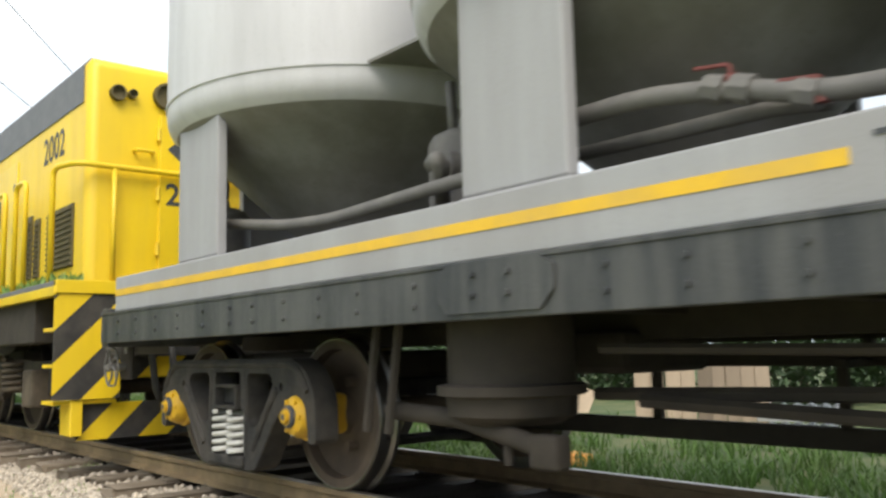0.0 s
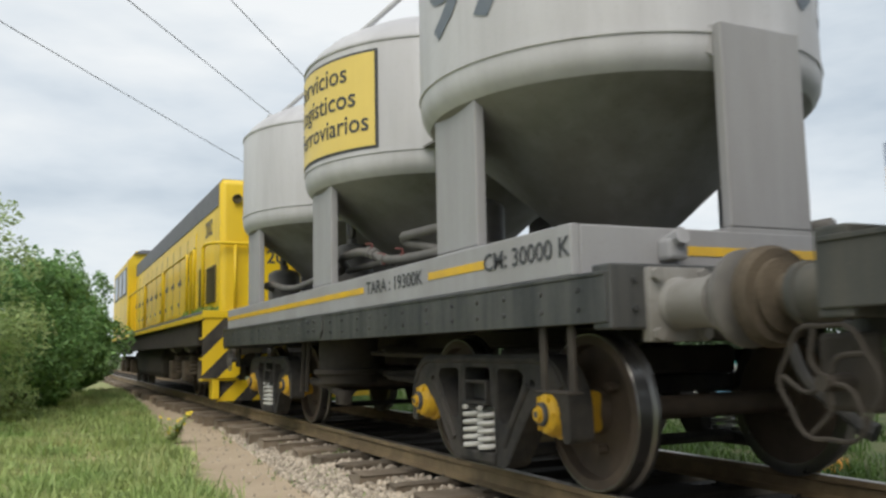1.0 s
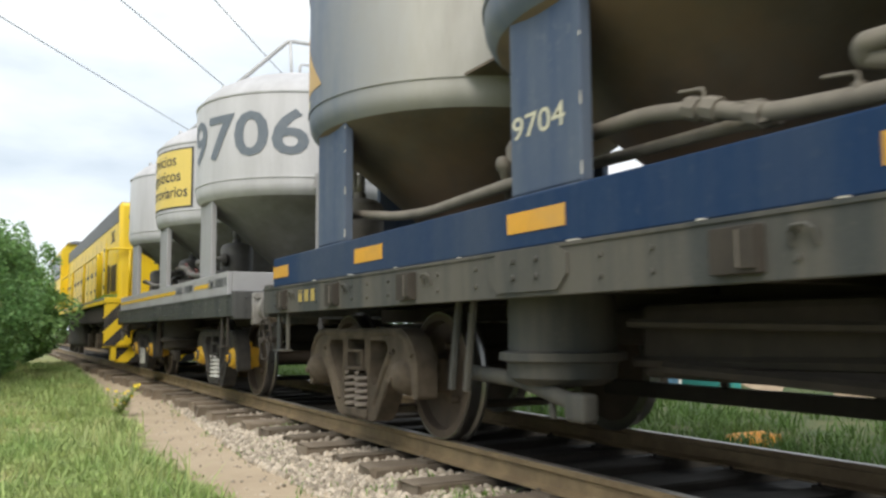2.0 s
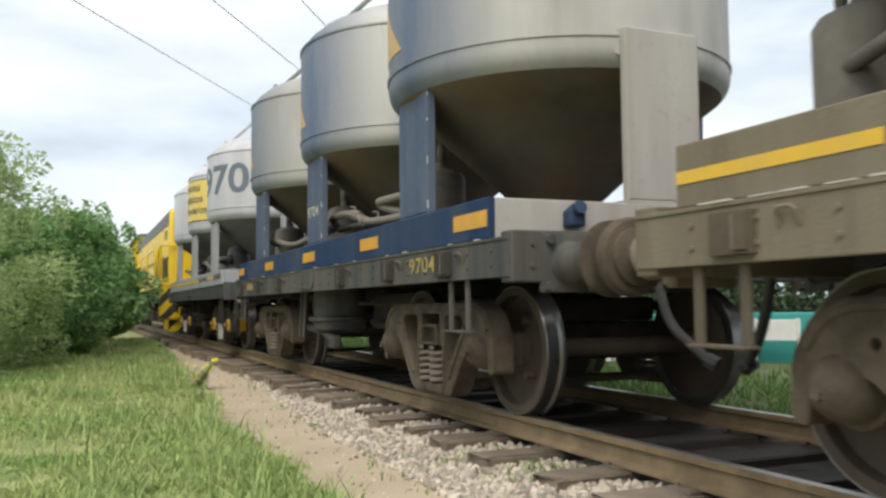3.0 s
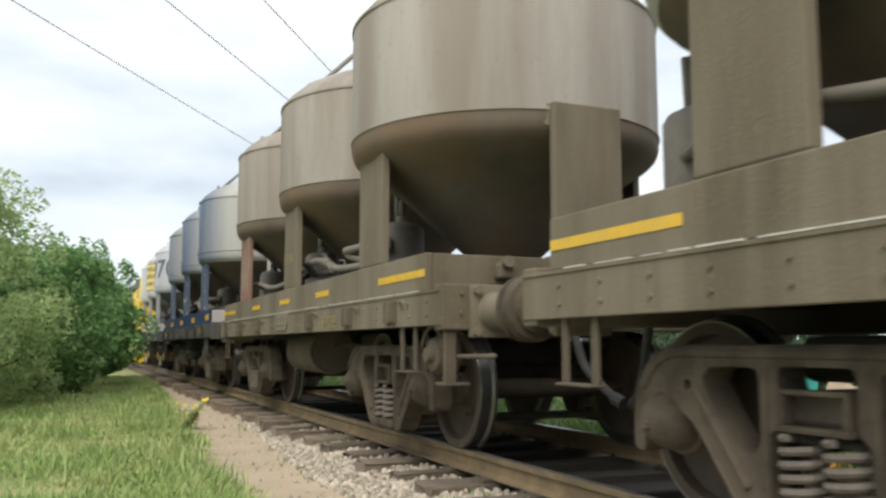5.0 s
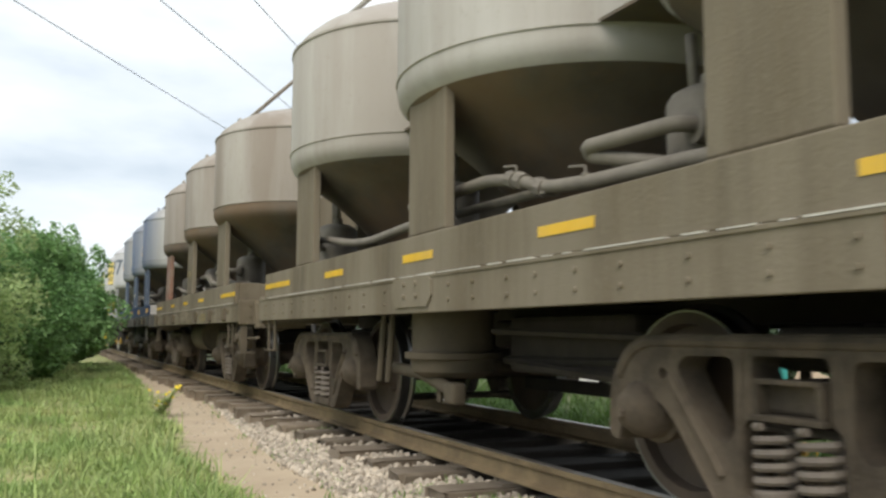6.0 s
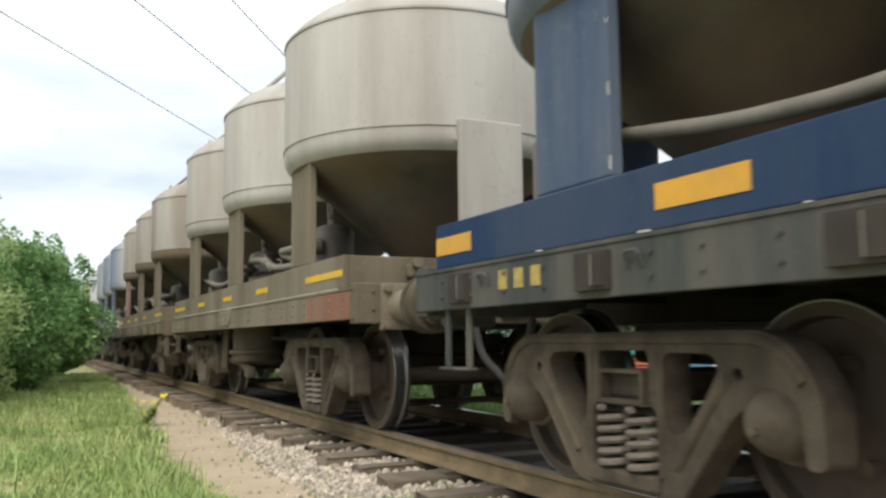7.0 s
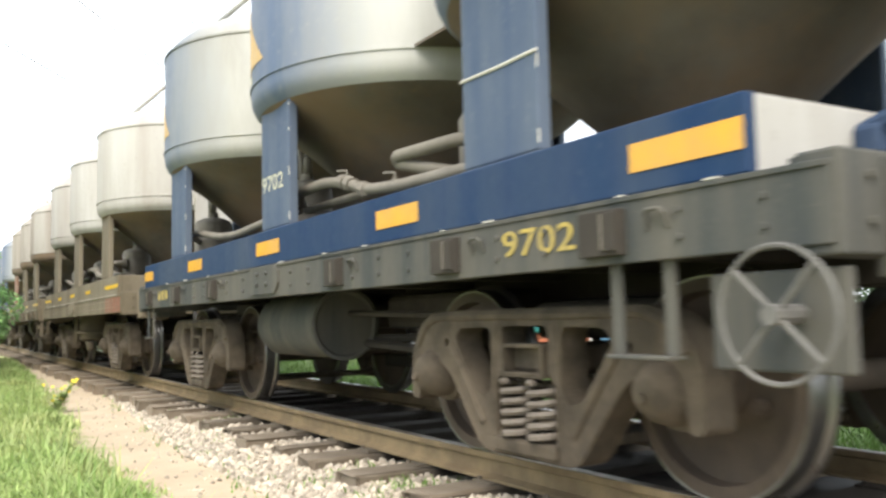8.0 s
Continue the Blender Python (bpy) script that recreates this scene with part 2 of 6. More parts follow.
def leafy(name, base, second, island, through_light=0.45, scale=0.9, third=None):
    """Thin leaves: they pass on part of the light that falls on them."""
    m = surface(name, base, second, scale, 0.7, 0.55, island=island, bump=0, dirt=third, dirt_amount=0.6 if third else 0.0, dirt_scale=1.7)
    nt = m.node_tree
    b = nt.nodes["Principled BSDF"]
    t = nt.nodes.new("ShaderNodeBsdfTranslucent")
    mix = nt.nodes.new("ShaderNodeMixShader")
    mix.inputs[0].default_value = through_light
    nt.links.new(b.inputs["Base Color"].links[0].from_socket, t.inputs[0])
    nt.links.new(b.outputs[0], mix.inputs[1])
    nt.links.new(t.outputs[0], mix.inputs[2])
    nt.links.new(mix.outputs[0], nt.nodes["Material Output"].inputs[0])
    return m


M["leaf_pale"] = leafy("pale_feathery_leaf", (0.36, 0.47, 0.20), (0.46, 0.54, 0.27), 0.28)
M["leaf_hedge"] = leafy("hedge_leaf", (0.032, 0.062, 0.022), (0.05, 0.088, 0.032), 0.4, 0.25)
M["leaf_dark"] = leafy("dark_green_leaf", (0.20, 0.36, 0.135), (0.30, 0.45, 0.19), 0.38)
M["leaf_grey"] = leafy("grey_green_leaf", (0.27, 0.34, 0.19), (0.35, 0.40, 0.25), 0.35)
M["grass"] = leafy("meadow_grass", (0.31, 0.43, 0.14), (0.60, 0.53, 0.28), 0.38, 0.4, 0.7, (0.23, 0.36, 0.11))
M["weed"] = leafy("weed_leaf", (0.17, 0.29, 0.07), (0.26, 0.35, 0.12), 0.35)
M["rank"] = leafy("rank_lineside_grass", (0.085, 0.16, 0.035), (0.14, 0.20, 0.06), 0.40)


def cement_coat(m):
    """Pale cement that clings to the tanks except where the side with the painted mark was wiped."""
    nt = m.node_tree
    b = nt.nodes["Principled BSDF"]
    paint = b.inputs["Base Color"].links[0].from_socket
    tc = nt.nodes.new("ShaderNodeTexCoord")
    sep = nt.nodes.new("ShaderNodeSeparateXYZ")
    nt.links.new(tc.outputs["Object"], sep.inputs[0])

    def op(kind, *vals):
        n = nt.nodes.new("ShaderNodeMath")
        n.operation = kind
        for i, v in enumerate(vals):
            if isinstance(v, (int, float)):
                n.inputs[i].default_value = v
            else:
                nt.links.new(v, n.inputs[i])
        return n.outputs[0]
    # tanks follow one another every 2.91 m
    along = op("WRAP", sep.outputs[1], 1.455, -1.455)
    side = op("SUBTRACT", op("MULTIPLY", along, 0.30), op("MULTIPLY", sep.outputs[0], 0.68))
    mp = nt.nodes.new("ShaderNodeMapping")
    mp.inputs["Scale"].default_value = (1.0, 1.0, 0.25)
    no = nt.nodes.new("ShaderNodeTexNoise")
    no.inputs["Scale"].default_value, no.inputs["Detail"].default_value, no.inputs["Roughness"].default_value = 1.6, 9, 0.62
    nt.links.new(tc.outputs["Object"], mp.inputs[0])
    nt.links.new(mp.outputs[0], no.inputs["Vector"])
    r = nt.nodes.new("ShaderNodeMapRange")
    r.inputs[1].default_value, r.inputs[2].default_value, r.inputs[3].default_value, r.inputs[4].default_value = 0.86, 0.36, 0.10, 0.92
    nt.links.new(op("ADD", side, op("MULTIPLY", op("SUBTRACT", no.outputs["Fac"], 0.5), 0.7)), r.inputs[0])
    ramp = nt.nodes.new("ShaderNodeValToRGB")
    ramp.color_ramp.elements[0].position, ramp.color_ramp.elements[0].color = 0.36, (0.33, 0.315, 0.28, 1)
    ramp.color_ramp.elements[1].position, ramp.color_ramp.elements[1].color = 0.62, (0.49, 0.48, 0.45, 1)
    nt.links.new(no.outputs["Fac"], ramp.inputs[0])
    x = nt.nodes.new("ShaderNodeMix")
    x.data_type = "RGBA"
    nt.links.new(r.outputs[0], x.inputs[0])
    nt.links.new(paint, x.inputs[6])
    nt.links.new(ramp.outputs[0], x.inputs[7])
    nt.links.new(x.outputs[2], b.inputs["Base Color"])


cement_coat(M["blue_tank"])


# dust dulls the gloss of paint and steel
for key in ("blue", "blue_leg", "dark_sole", "bogie", "bogie_black", "under", "khaki", "khaki_under", "cone", "wheel"):
    M[key].node_tree.nodes["Principled BSDF"].inputs["Specular IOR Level"].default_value = 0.22

# ---- shaping tools ----


def part(name, bm, material, parent=None, label="", smooth=None):
    """Links a bmesh as one mesh object, under a thing or a part."""
    me = bpy.data.meshes.new(name)
    if smooth is not None:
        for f in bm.faces:
            f.smooth = True
        for e in bm.edges:
            if len(e.link_faces) == 2 and e.calc_face_angle(0) > radians(smooth):
                e.smooth = False
    bm.to_mesh(me)
    bm.free()
    me.materials.append(material)
    ob = new(name, me)
    ob.parent = parent
    if label:
        tagged(ob, label)
    return ob


def shared(name, me, parent, m=None, label=""):
    """Another object on a mesh that already exists."""
    ob = new(name, me)
    ob.parent = parent
    if m is not None:
        ob.matrix_basis = m
    if label:
        tagged(ob, label)
    return ob


def box(bm, x0, x1, y0, y1, z0, z1, bevel=0.0):
    vs = bmesh.ops.create_cube(bm, size=1, matrix=Matrix.LocRotScale(((x0 + x1) / 2, (y0 + y1) / 2, (z0 + z1) / 2), None, (x1 - x0, y1 - y0, z1 - z0)))["verts"]
    if bevel:
        bmesh.ops.bevel(bm, geom=list({e for v in vs for e in v.link_edges}), offset=bevel, segments=2, profile=0.5, affect="EDGES")
    return bm


def rod(bm, a, b, r, seg=12, r2=None, caps=True):
    a, b = Vector(a), Vector(b)
    d = b - a
    m = Matrix.Translation((a + b) / 2) @ d.to_track_quat("Z", "Y").to_matrix().to_4x4()
    bmesh.ops.create_cone(bm, cap_ends=caps, segments=seg, radius1=r, radius2=r if r2 is None else r2, depth=d.length, matrix=m)
    return bm


def tube(bm, pts, r, seg=8, bend=0.0):
    """A round pipe along a line of points; bend rounds its corners."""
    P = [Vector(p) for p in pts]
    if bend:
        Q = [P[0]]
        for a, b, c in zip(P, P[1:], P[2:]):
            u, w = (a - b), (c - b)
            k = min(bend, u.length * 0.45, w.length * 0.45)
            s, e = b + u.normalized() * k, b + w.normalized() * k
            for i in range(5):
                f = i / 4
                Q.append(s * (1 - f) ** 2 + b * 2 * f * (1 - f) + e * f * f)
        Q.append(P[-1])
        P = Q
    rings = []
    ref = None
    for i, p in enumerate(P):
        d = (P[min(i + 1, len(P) - 1)] - P[max(i - 1, 0)]).normalized()
        if ref is None:
            ref = d.orthogonal().normalized()
        ref = (ref - d * ref.dot(d)).normalized()
        o = d.cross(ref)
        rings.append([bm.verts.new(p + (ref * math.cos(2 * math.pi * k / seg) + o * math.sin(2 * math.pi * k / seg)) * r) for k in range(seg)])
    for a, b in zip(rings, rings[1:]):
        for k in range(seg):
            bm.faces.new((a[k], a[(k + 1) % seg], b[(k + 1) % seg], b[k]))
    bm.faces.new(rings[0][::-1])
    bm.faces.new(rings[-1])
    return bm


def lathe(bm, profile, seg=32, m=Matrix()):
    """Turns a profile of (radius, height) about the z axis of m."""
    rings = []
    for r, z in profile:
        if r < 1e-5:
            rings.append([bm.verts.new(m @ Vector((0, 0, z)))])
        else:
            rings.append([bm.verts.new(m @ Vector((r * math.cos(2 * math.pi * k / seg), r * math.sin(2 * math.pi * k / seg), z))) for k in range(seg)])
    for a, b in zip(rings, rings[1:]):
        for k in range(seg):
            q = [a[k % len(a)], a[(k + 1) % len(a)], b[(k + 1) % len(b)], b[k % len(b)]]
            q = list(dict.fromkeys(q))
            if len(q) > 2:
                bm.faces.new(q)
    bmesh.ops.recalc_face_normals(bm, faces=bm.faces)
    return bm


def plate(bm, outline, holes, depth, m=Matrix(), bevel=0.0):
    """A flat plate cut from an outline with holes (in u, z), of that depth."""
    loops = []
    for loop in [outline, *holes]:
        vs = [bm.verts.new((0, u, z)) for u, z in loop]
        loops.append([bm.edges.new((a, b)) for a, b in zip(vs, vs[1:] + vs[:1])])
    made = bmesh.ops.triangle_fill(bm, use_beauty=True, use_dissolve=False, edges=[e for l in loops for e in l])
    faces = [g for g in made["geom"] if isinstance(g, bmesh.types.BMFace)]
    ext = bmesh.ops.extrude_face_region(bm, geom=faces)
    up = [g for g in ext["geom"] if isinstance(g, bmesh.types.BMVert)]
    bmesh.ops.translate(bm, verts=up, vec=(depth, 0, 0))
    bmesh.ops.recalc_face_normals(bm, faces=bm.faces)
    if bevel:
        es = [e for e in bm.edges if len(e.link_faces) == 2 and e.calc_face_angle(0) > 0.9]
        bmesh.ops.bevel(bm, geom=es, offset=bevel, segments=2, affect="EDGES", clamp_overlap=True)
    bmesh.ops.transform(bm, matrix=m, verts=bm.verts)
    return bm


def rounded(points, r, n=4):
    """Rounds the corners of an outline."""
    out = []
    P = [Vector(p) for p in points]
    for i, b in enumerate(P):
        a, c = P[i - 1], P[(i + 1) % len(P)]
        u, w = a - b, c - b
        k = min(r, u.length * 0.45, w.length * 0.45)
        s, e = b + u.normalized() * k, b + w.normalized() * k
        for j in range(n + 1):
            f = j / n
            q = s * (1 - f) ** 2 + b * 2 * f * (1 - f) + e * f * f
            out.append((q.x, q.y))
    return out


def lettering(body, size, bold=0.0):
    """The faces of a line of text: points in x, y, and polygons."""
    cu = bpy.data.curves.new("text", "FONT")
    cu.body, cu.size, cu.offset = body, size, bold
    cu.resolution_u = 3
    ob = new("text", cu)
    me = bpy.data.meshes.new_from_object(ob.evaluated_get(bpy.context.evaluated_depsgraph_get()))
    pts = [v.co.copy() for v in me.vertices]
    polys = [tuple(p.vertices) for p in me.polygons]
    bpy.data.objects.remove(ob)
    bpy.data.curves.remove(cu)
    bpy.data.meshes.remove(me)
    return pts, polys


def letters(bm, body, size, place, width=None, bold=0.0, fine=False):
    """Writes text through place(u, v), which turns u along the line and v upwards into a point."""
    pts, polys = lettering(body, size, bold)
    lo, hi = min(p.x for p in pts), max(p.x for p in pts)
    k = (width / (hi - lo)) if width else 1.0
    vs = [bm.verts.new(((p.x - lo) * k, p.y, 0)) for p in pts]
    for q in polys:
        bm.faces.new([vs[i] for i in q])
    cut = 0.05
    while fine and cut < (hi - lo) * k:
        bmesh.ops.bisect_plane(bm, geom=[*bm.verts, *bm.edges, *bm.faces], plane_co=(cut, 0, 0), plane_no=(1, 0, 0))
        cut += 0.05
    for v in bm.verts:
        v.co = Vector(place(v.co.x, v.co.y))
    return bm


def ran(t):
    """The train's way at t seconds."""
    for (a, p), (b, q) in zip(RUN, RUN[1:]):
        if t <= b:
            return p + (q - p) * (t - a) / (b - a)
    return RUN[-1][1]


MOVERS = []     # (thing, place at the start)
ROLLERS = []    # (wheelset, place on its thing, radius)

# ---- wagons ----
HALF_W = 1.31     # half width of the deck
BOX = 4.30       # half length of the deck box
BOX_F = 4.22     # and to its front end
FRAME = 4.58      # half length of the frame
FRAME_F = 4.49    # and to its front end
Z_SOLE, Z_BOX, Z_DECK = 0.905, 1.142, 1.395
TANKS = (2.91, 0.0, -2.91)
TANK_R = 1.354
AXLES = (3.66, 1.96, -1.96, -3.66)
WHEEL_R = 0.44


# rounded lower edge; on the brown wagon it takes the cone's dusty, shade-darkened colour
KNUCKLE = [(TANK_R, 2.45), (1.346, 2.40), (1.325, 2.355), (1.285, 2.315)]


def tank_profile():
    """Dished top and straight shell."""
    p = [(0.0, 4.03), (0.30, 4.02), (0.62, 3.965), (0.92, 3.87), (1.14, 3.755), (1.275, 3.64), (1.338, 3.55), (TANK_R, 3.50)]
    return p + [(TANK_R, 2.55), (TANK_R, 2.51)]


CONE = [(1.22, 2.265), (1.10, 2.19), (0.95, 2.09), (0.82, 1.98), (0.20, 1.42), (0.20, 1.20), (0.0, 1.20)]


def sideframe_mesh():
    """Cast side frame of a freight bogie: flat top with rounded shoulders, small windows, an opening for bolster and springs."""
    half = [(0.81, 0.765), (0.96, 0.70), (1.06, 0.55), (1.07, 0.30), (0.985, 0.285), (0.965, 0.45), (0.73, 0.49), (0.645, 0.43), (0.385, 0.11), (0.31, 0.085)]
    outline = half + [(-u, z) for u, z in half[::-1]]
    win = [(0.27, 0.68), (0.55, 0.675), (0.595, 0.625), (0.53, 0.53), (0.40, 0.365), (0.31, 0.345), (0.27, 0.40)]
    eye = [(0.685 + 0.024 * math.cos(k * math.pi / 4), 0.60 + 0.024 * math.sin(k * math.pi / 4)) for k in range(8)]
    mid = [(-0.175, 0.685), (0.175, 0.685), (0.175, 0.46), (0.225, 0.43), (0.225, 0.165), (-0.225, 0.165), (-0.225, 0.43), (-0.175, 0.46)]
    holes = [rounded(mid, 0.03, 2), eye, [(-u, z) for u, z in eye]]
    for h, r in ((win, 0.05),):
        holes += [rounded(h, r, 3), rounded([(-u, z) for u, z in h], r, 3)]
    bm = bmesh.new()
    plate(bm, rounded(outline, 0.06, 4), holes, 0.15, Matrix.Translation((-0.075, 0, 0)), bevel=0.016)
    # raised beads along the top edge, the diagonals and the columns
    tube(bm, [(-0.068, -0.99, 0.58), (-0.068, -0.90, 0.69), (-0.068, -0.78, 0.735), (-0.068, 0.78, 0.735), (-0.068, 0.90, 0.69), (-0.068, 0.99, 0.58)], 0.026, 8, 0.08)
    for s in (-1, 1):
        tube(bm, [(-0.066, s * 0.64, 0.59), (-0.072, s * 0.52, 0.455), (-0.066, s * 0.34, 0.22)], 0.026, 8, 0.05)
        tube(bm, [(-0.066, s * 0.635, 0.445), (-0.068, s * 0.50, 0.275), (-0.066, s * 0.38, 0.125)], 0.014, 8, 0.05)
        tube(bm, [(-0.066, s * 0.225, 0.70), (-0.066, s * 0.25, 0.44), (-0.066, s * 0.25, 0.17)], 0.02, 6, 0.05)
    box(bm, -0.10, 0.10, -0.24, 0.24, 0.10, 0.17, 0.015)
    me = bpy.data.meshes.new("side_frame")
    bm.to_mesh(me)
    bm.free()
    return me


def spring_mesh(turns=5.5, r=0.078, h=0.265, w=0.0165):
    bm = bmesh.new()
    n = int(turns * 12)
    tube(bm, [(r * math.cos(2 * math.pi * i / 12), r * math.sin(2 * math.pi * i / 12), h * i / n) for i in range(n + 1)], w, 6)
    me = bpy.data.meshes.new("spring")
    bm.to_mesh(me)
    bm.free()
    return me


def axle_box_mesh(capped):
    """A bulbous axle box, its cap turned outwards (-x)."""
    bm = bmesh.new()
    m = Matrix.Rotation(radians(-90), 4, "Y")
    if capped:
        prof = [(0.0, 0.305), (0.035, 0.305), (0.035, 0.285), (0.052, 0.285), (0.058, 0.265), (0.105, 0.245), (0.125, 0.205), (0.125, 0.165), (0.143, 0.155), (0.143, 0.135), (0.128, 0.13), (0.128, 0.0), (0.0, 0.0)]
    else:
        prof = [(0.0, 0.315), (0.045, 0.312), (0.085, 0.285), (0.118, 0.235), (0.132, 0.18), (0.132, 0.135), (0.155, 0.13), (0.158, 0.10), (0.14, 0.09), (0.14, 0.0), (0.0, 0.0)]
    lathe(bm, prof[::-1], 20, m)
    box(bm, -0.10, 0.06, -0.115, 0.115, -0.11, 0.12, 0.03)
    box(bm, -0.19, -0.02, -0.075, 0.075, 0.09, 0.185, 0.014)
    if capped:
        for k in range(6):
            a = k * math.pi / 3
            rod(bm, (-0.24, 0.09 * math.cos(a), 0.09 * math.sin(a)), (-0.262, 0.09 * math.cos(a), 0.09 * math.sin(a)), 0.014, 6)
    else:
        rod(bm, (-0.30, 0, -0.02), (-0.335, 0, -0.02), 0.022, 6)
    for f in bm.faces:
        f.smooth = True
    for e in bm.edges:
        if len(e.link_faces) == 2 and e.calc_face_angle(0) > 0.6:
            e.smooth = False
    me = bpy.data.meshes.new("axle_box")
    bm.to_mesh(me)
    bm.free()
    return me


def wheelset_meshes(R):
    """Two dished discs on an axle, with a few lightening marks, and a tyre."""
    disc, tyres = bmesh.new(), [bmesh.new(), bmesh.new()]
    for s, tyre in zip((-1, 1), tyres):
        m = Matrix.Translation((s * 0.75, 0, 0)) @ Matrix.Rotation(radians(90 * s), 4, "Y")
        lathe(disc, [(0.0, 0.075), (0.10, 0.075), (0.115, 0.05), (0.13, 0.0), (R * 0.6, -0.035), (R - 0.075, -0.01), (R - 0.065, 0.052), (R - 0.004, 0.052),
                     (R - 0.004, -0.07), (R - 0.065, -0.07), (0.13, -0.07), (0.10, -0.09), (0.0, -0.09)], 40, m)
        lathe(tyre, [(R - 0.03, 0.050), (R - 0.006, 0.053), (R, 0.045), (R + 0.003, -0.035), (R + 0.026, -0.05), (R + 0.026, -0.072), (R - 0.02, -0.076), (R - 0.05, -0.074)], 48, m)
        for k in range(3):
            a = k * 2.1
            p = Vector((s * 0.797, 0.21 * math.cos(a), 0.21 * math.sin(a)))
            rod(disc, p - Vector((s * 0.06, 0, 0)), p, 0.028, 8)
    rod(disc, (-0.93, 0, 0), (0.93, 0, 0), 0.07, 14)
    out = []
    for nm, bm in (("wheelset", disc), ("tyre", tyres[0]), ("tyre", tyres[1])):
        me = bpy.data.meshes.new(nm)
        for f in bm.faces:
            f.smooth = True
        for e in bm.edges:
            if len(e.link_faces) == 2 and e.calc_face_angle(0) > 0.5:
                e.smooth = False
        bm.to_mesh(me)
        bm.free()
        out.append(me)
    return out


CACHE = {}


def cached(key, make, material):
    """A mesh made once for each material."""
    if key not in CACHE:
        CACHE[key] = make()
    k2 = (key, material.name)
    if k2 not in CACHE:
        me = CACHE[key].copy()
        me.materials.clear()
        me.materials.append(material)
        CACHE[k2] = me
    return CACHE[k2]


def wheelset(parent, y, R=WHEEL_R):
    if ("ws", R) not in CACHE:
        CACHE["ws", R] = wheelset_meshes(R)
        for me, mat in zip(CACHE["ws", R], (M["wheel"], M["tread"], M["tread"])):
            me.materials.append(mat)
    a, b, c = CACHE["ws", R]
    ob = shared("wheelset", a, parent, pose(0, y, R))
    for me in (b, c):
        shared("tyre", me, ob, label="polished steel tyre")
    ROLLERS.append((ob, (0, y, R), R))
    return ob


def bogie(parent, yc, frame_mat, box_mat, spring_mat, capped):
    """A two-axle freight bogie: bolster with side frames, springs and axle boxes."""
    bm = bmesh.new()
    box(bm, -1.035, 1.035, -0.15, 0.15, 0.475, 0.60, 0.02)
    box(bm, -0.95, 0.95, -0.13, 0.13, 0.12, 0.17, 0.01)
    rod(bm, (0, 0, 0.60), (0, 0, 0.80), 0.2, 16)
    for s in (-1, 1):
        # hollow end of the bolster: a rim with a lip below
        xa, xb = sorted((s * 1.03, s * 1.095))
        box(bm, xa, xb, -0.155, 0.155, 0.585, 0.605, 0.005)
        box(bm, xa - 0.01, xb + 0.01, -0.165, 0.165, 0.452, 0.476, 0.005)
        for v in (-0.145, 0.145):
            box(bm, xa, xb, v - 0.012, v + 0.012, 0.475, 0.586, 0.004)
        rod(bm, (-0.85, s * 0.40, 0.36), (0.85, s * 0.40, 0.36), 0.035, 8)
        for x in (-0.75, 0.75):
            box(bm, x - 0.05, x + 0.05, s * 0.40 - 0.05, s * 0.40 + 0.02, 0.28, 0.58, 0.01)
    ob = part("bogie", bm, frame_mat, parent)
    ob.matrix_basis = pose(0, yc, 0)
    bm = bmesh.new()
    box(bm, -0.66, 0.66, -0.46, 0.46, 0.615, 0.80, 0.03)
    part("centre_casting", bm, M["under"], ob)
    for s in (-1, 1):
        turn = pose(s * 1.0, 0, 0, 0, 0, 0 if s < 0 else 180)
        shared("side_frame", cached("side_frame", sideframe_mesh, frame_mat), ob, turn)
        for u in (-0.102, 0.102):
            for w in (-0.03,):
                shared("spring", cached("spring", spring_mesh, spring_mat), ob, pose(s * 1.0 + s * -w, u, 0.17))
        for u in (-0.85, 0.85):
            ab = shared("axle_box", cached("axle_box_%d" % capped, lambda: axle_box_mesh(capped), box_mat), ob, pose(s * 0.85, u, WHEEL_R, 0, 0, 0 if s < 0 else 180))
            if capped:
                if "cap_ring" not in CACHE:
                    rb = bmesh.new()
                    lathe(rb, [(0.050, 0.284), (0.050, 0.289), (0.062, 0.282), (0.066, 0.262), (0.058, 0.262)], 20, Matrix.Rotation(radians(-90), 4, "Y"))
                    box(rb, -0.309, -0.302, -0.016, 0.016, -0.016, 0.016)
                    CACHE["cap_ring"] = bpy.data.meshes.new("cap_ring")
                    rb.to_mesh(CACHE["cap_ring"])
                    rb.free()
                    CACHE["cap_ring"].materials.append(M["lettering"])
                shared("cap_ring", CACHE["cap_ring"], ab, label="greasy dark ring round the cap")
    return ob


def round_mesh(name, bm, angle=0.5):
    for f in bm.faces:
        f.smooth = True
    for e in bm.edges:
        if len(e.link_faces) == 2 and e.calc_face_angle(0) > angle:
            e.smooth = False
    me = bpy.data.meshes.new(name)
    bm.to_mesh(me)
    bm.free()
    return me


def buffer_mesh():
    """A long round sleeve on a square base; its axis points along -y."""
    bm = bmesh.new()
    m = Matrix.Rotation(radians(90), 4, "X")
    lathe(bm, [(0.0, -0.02), (0.125, -0.02), (0.125, 0.04), (0.112, 0.06), (0.112, 0.27), (0.125, 0.275), (0.125, 0.30), (0.0, 0.30)], 28, m)
    box(bm, -0.17, 0.17, -0.03, 0.03, -0.17, 0.17, 0.008)
    for a, b in product((-0.135, 0.135), repeat=2):
        rod(bm, (a, -0.02, b), (a, -0.06, b), 0.03, 6)
    return round_mesh("buffer", bm)


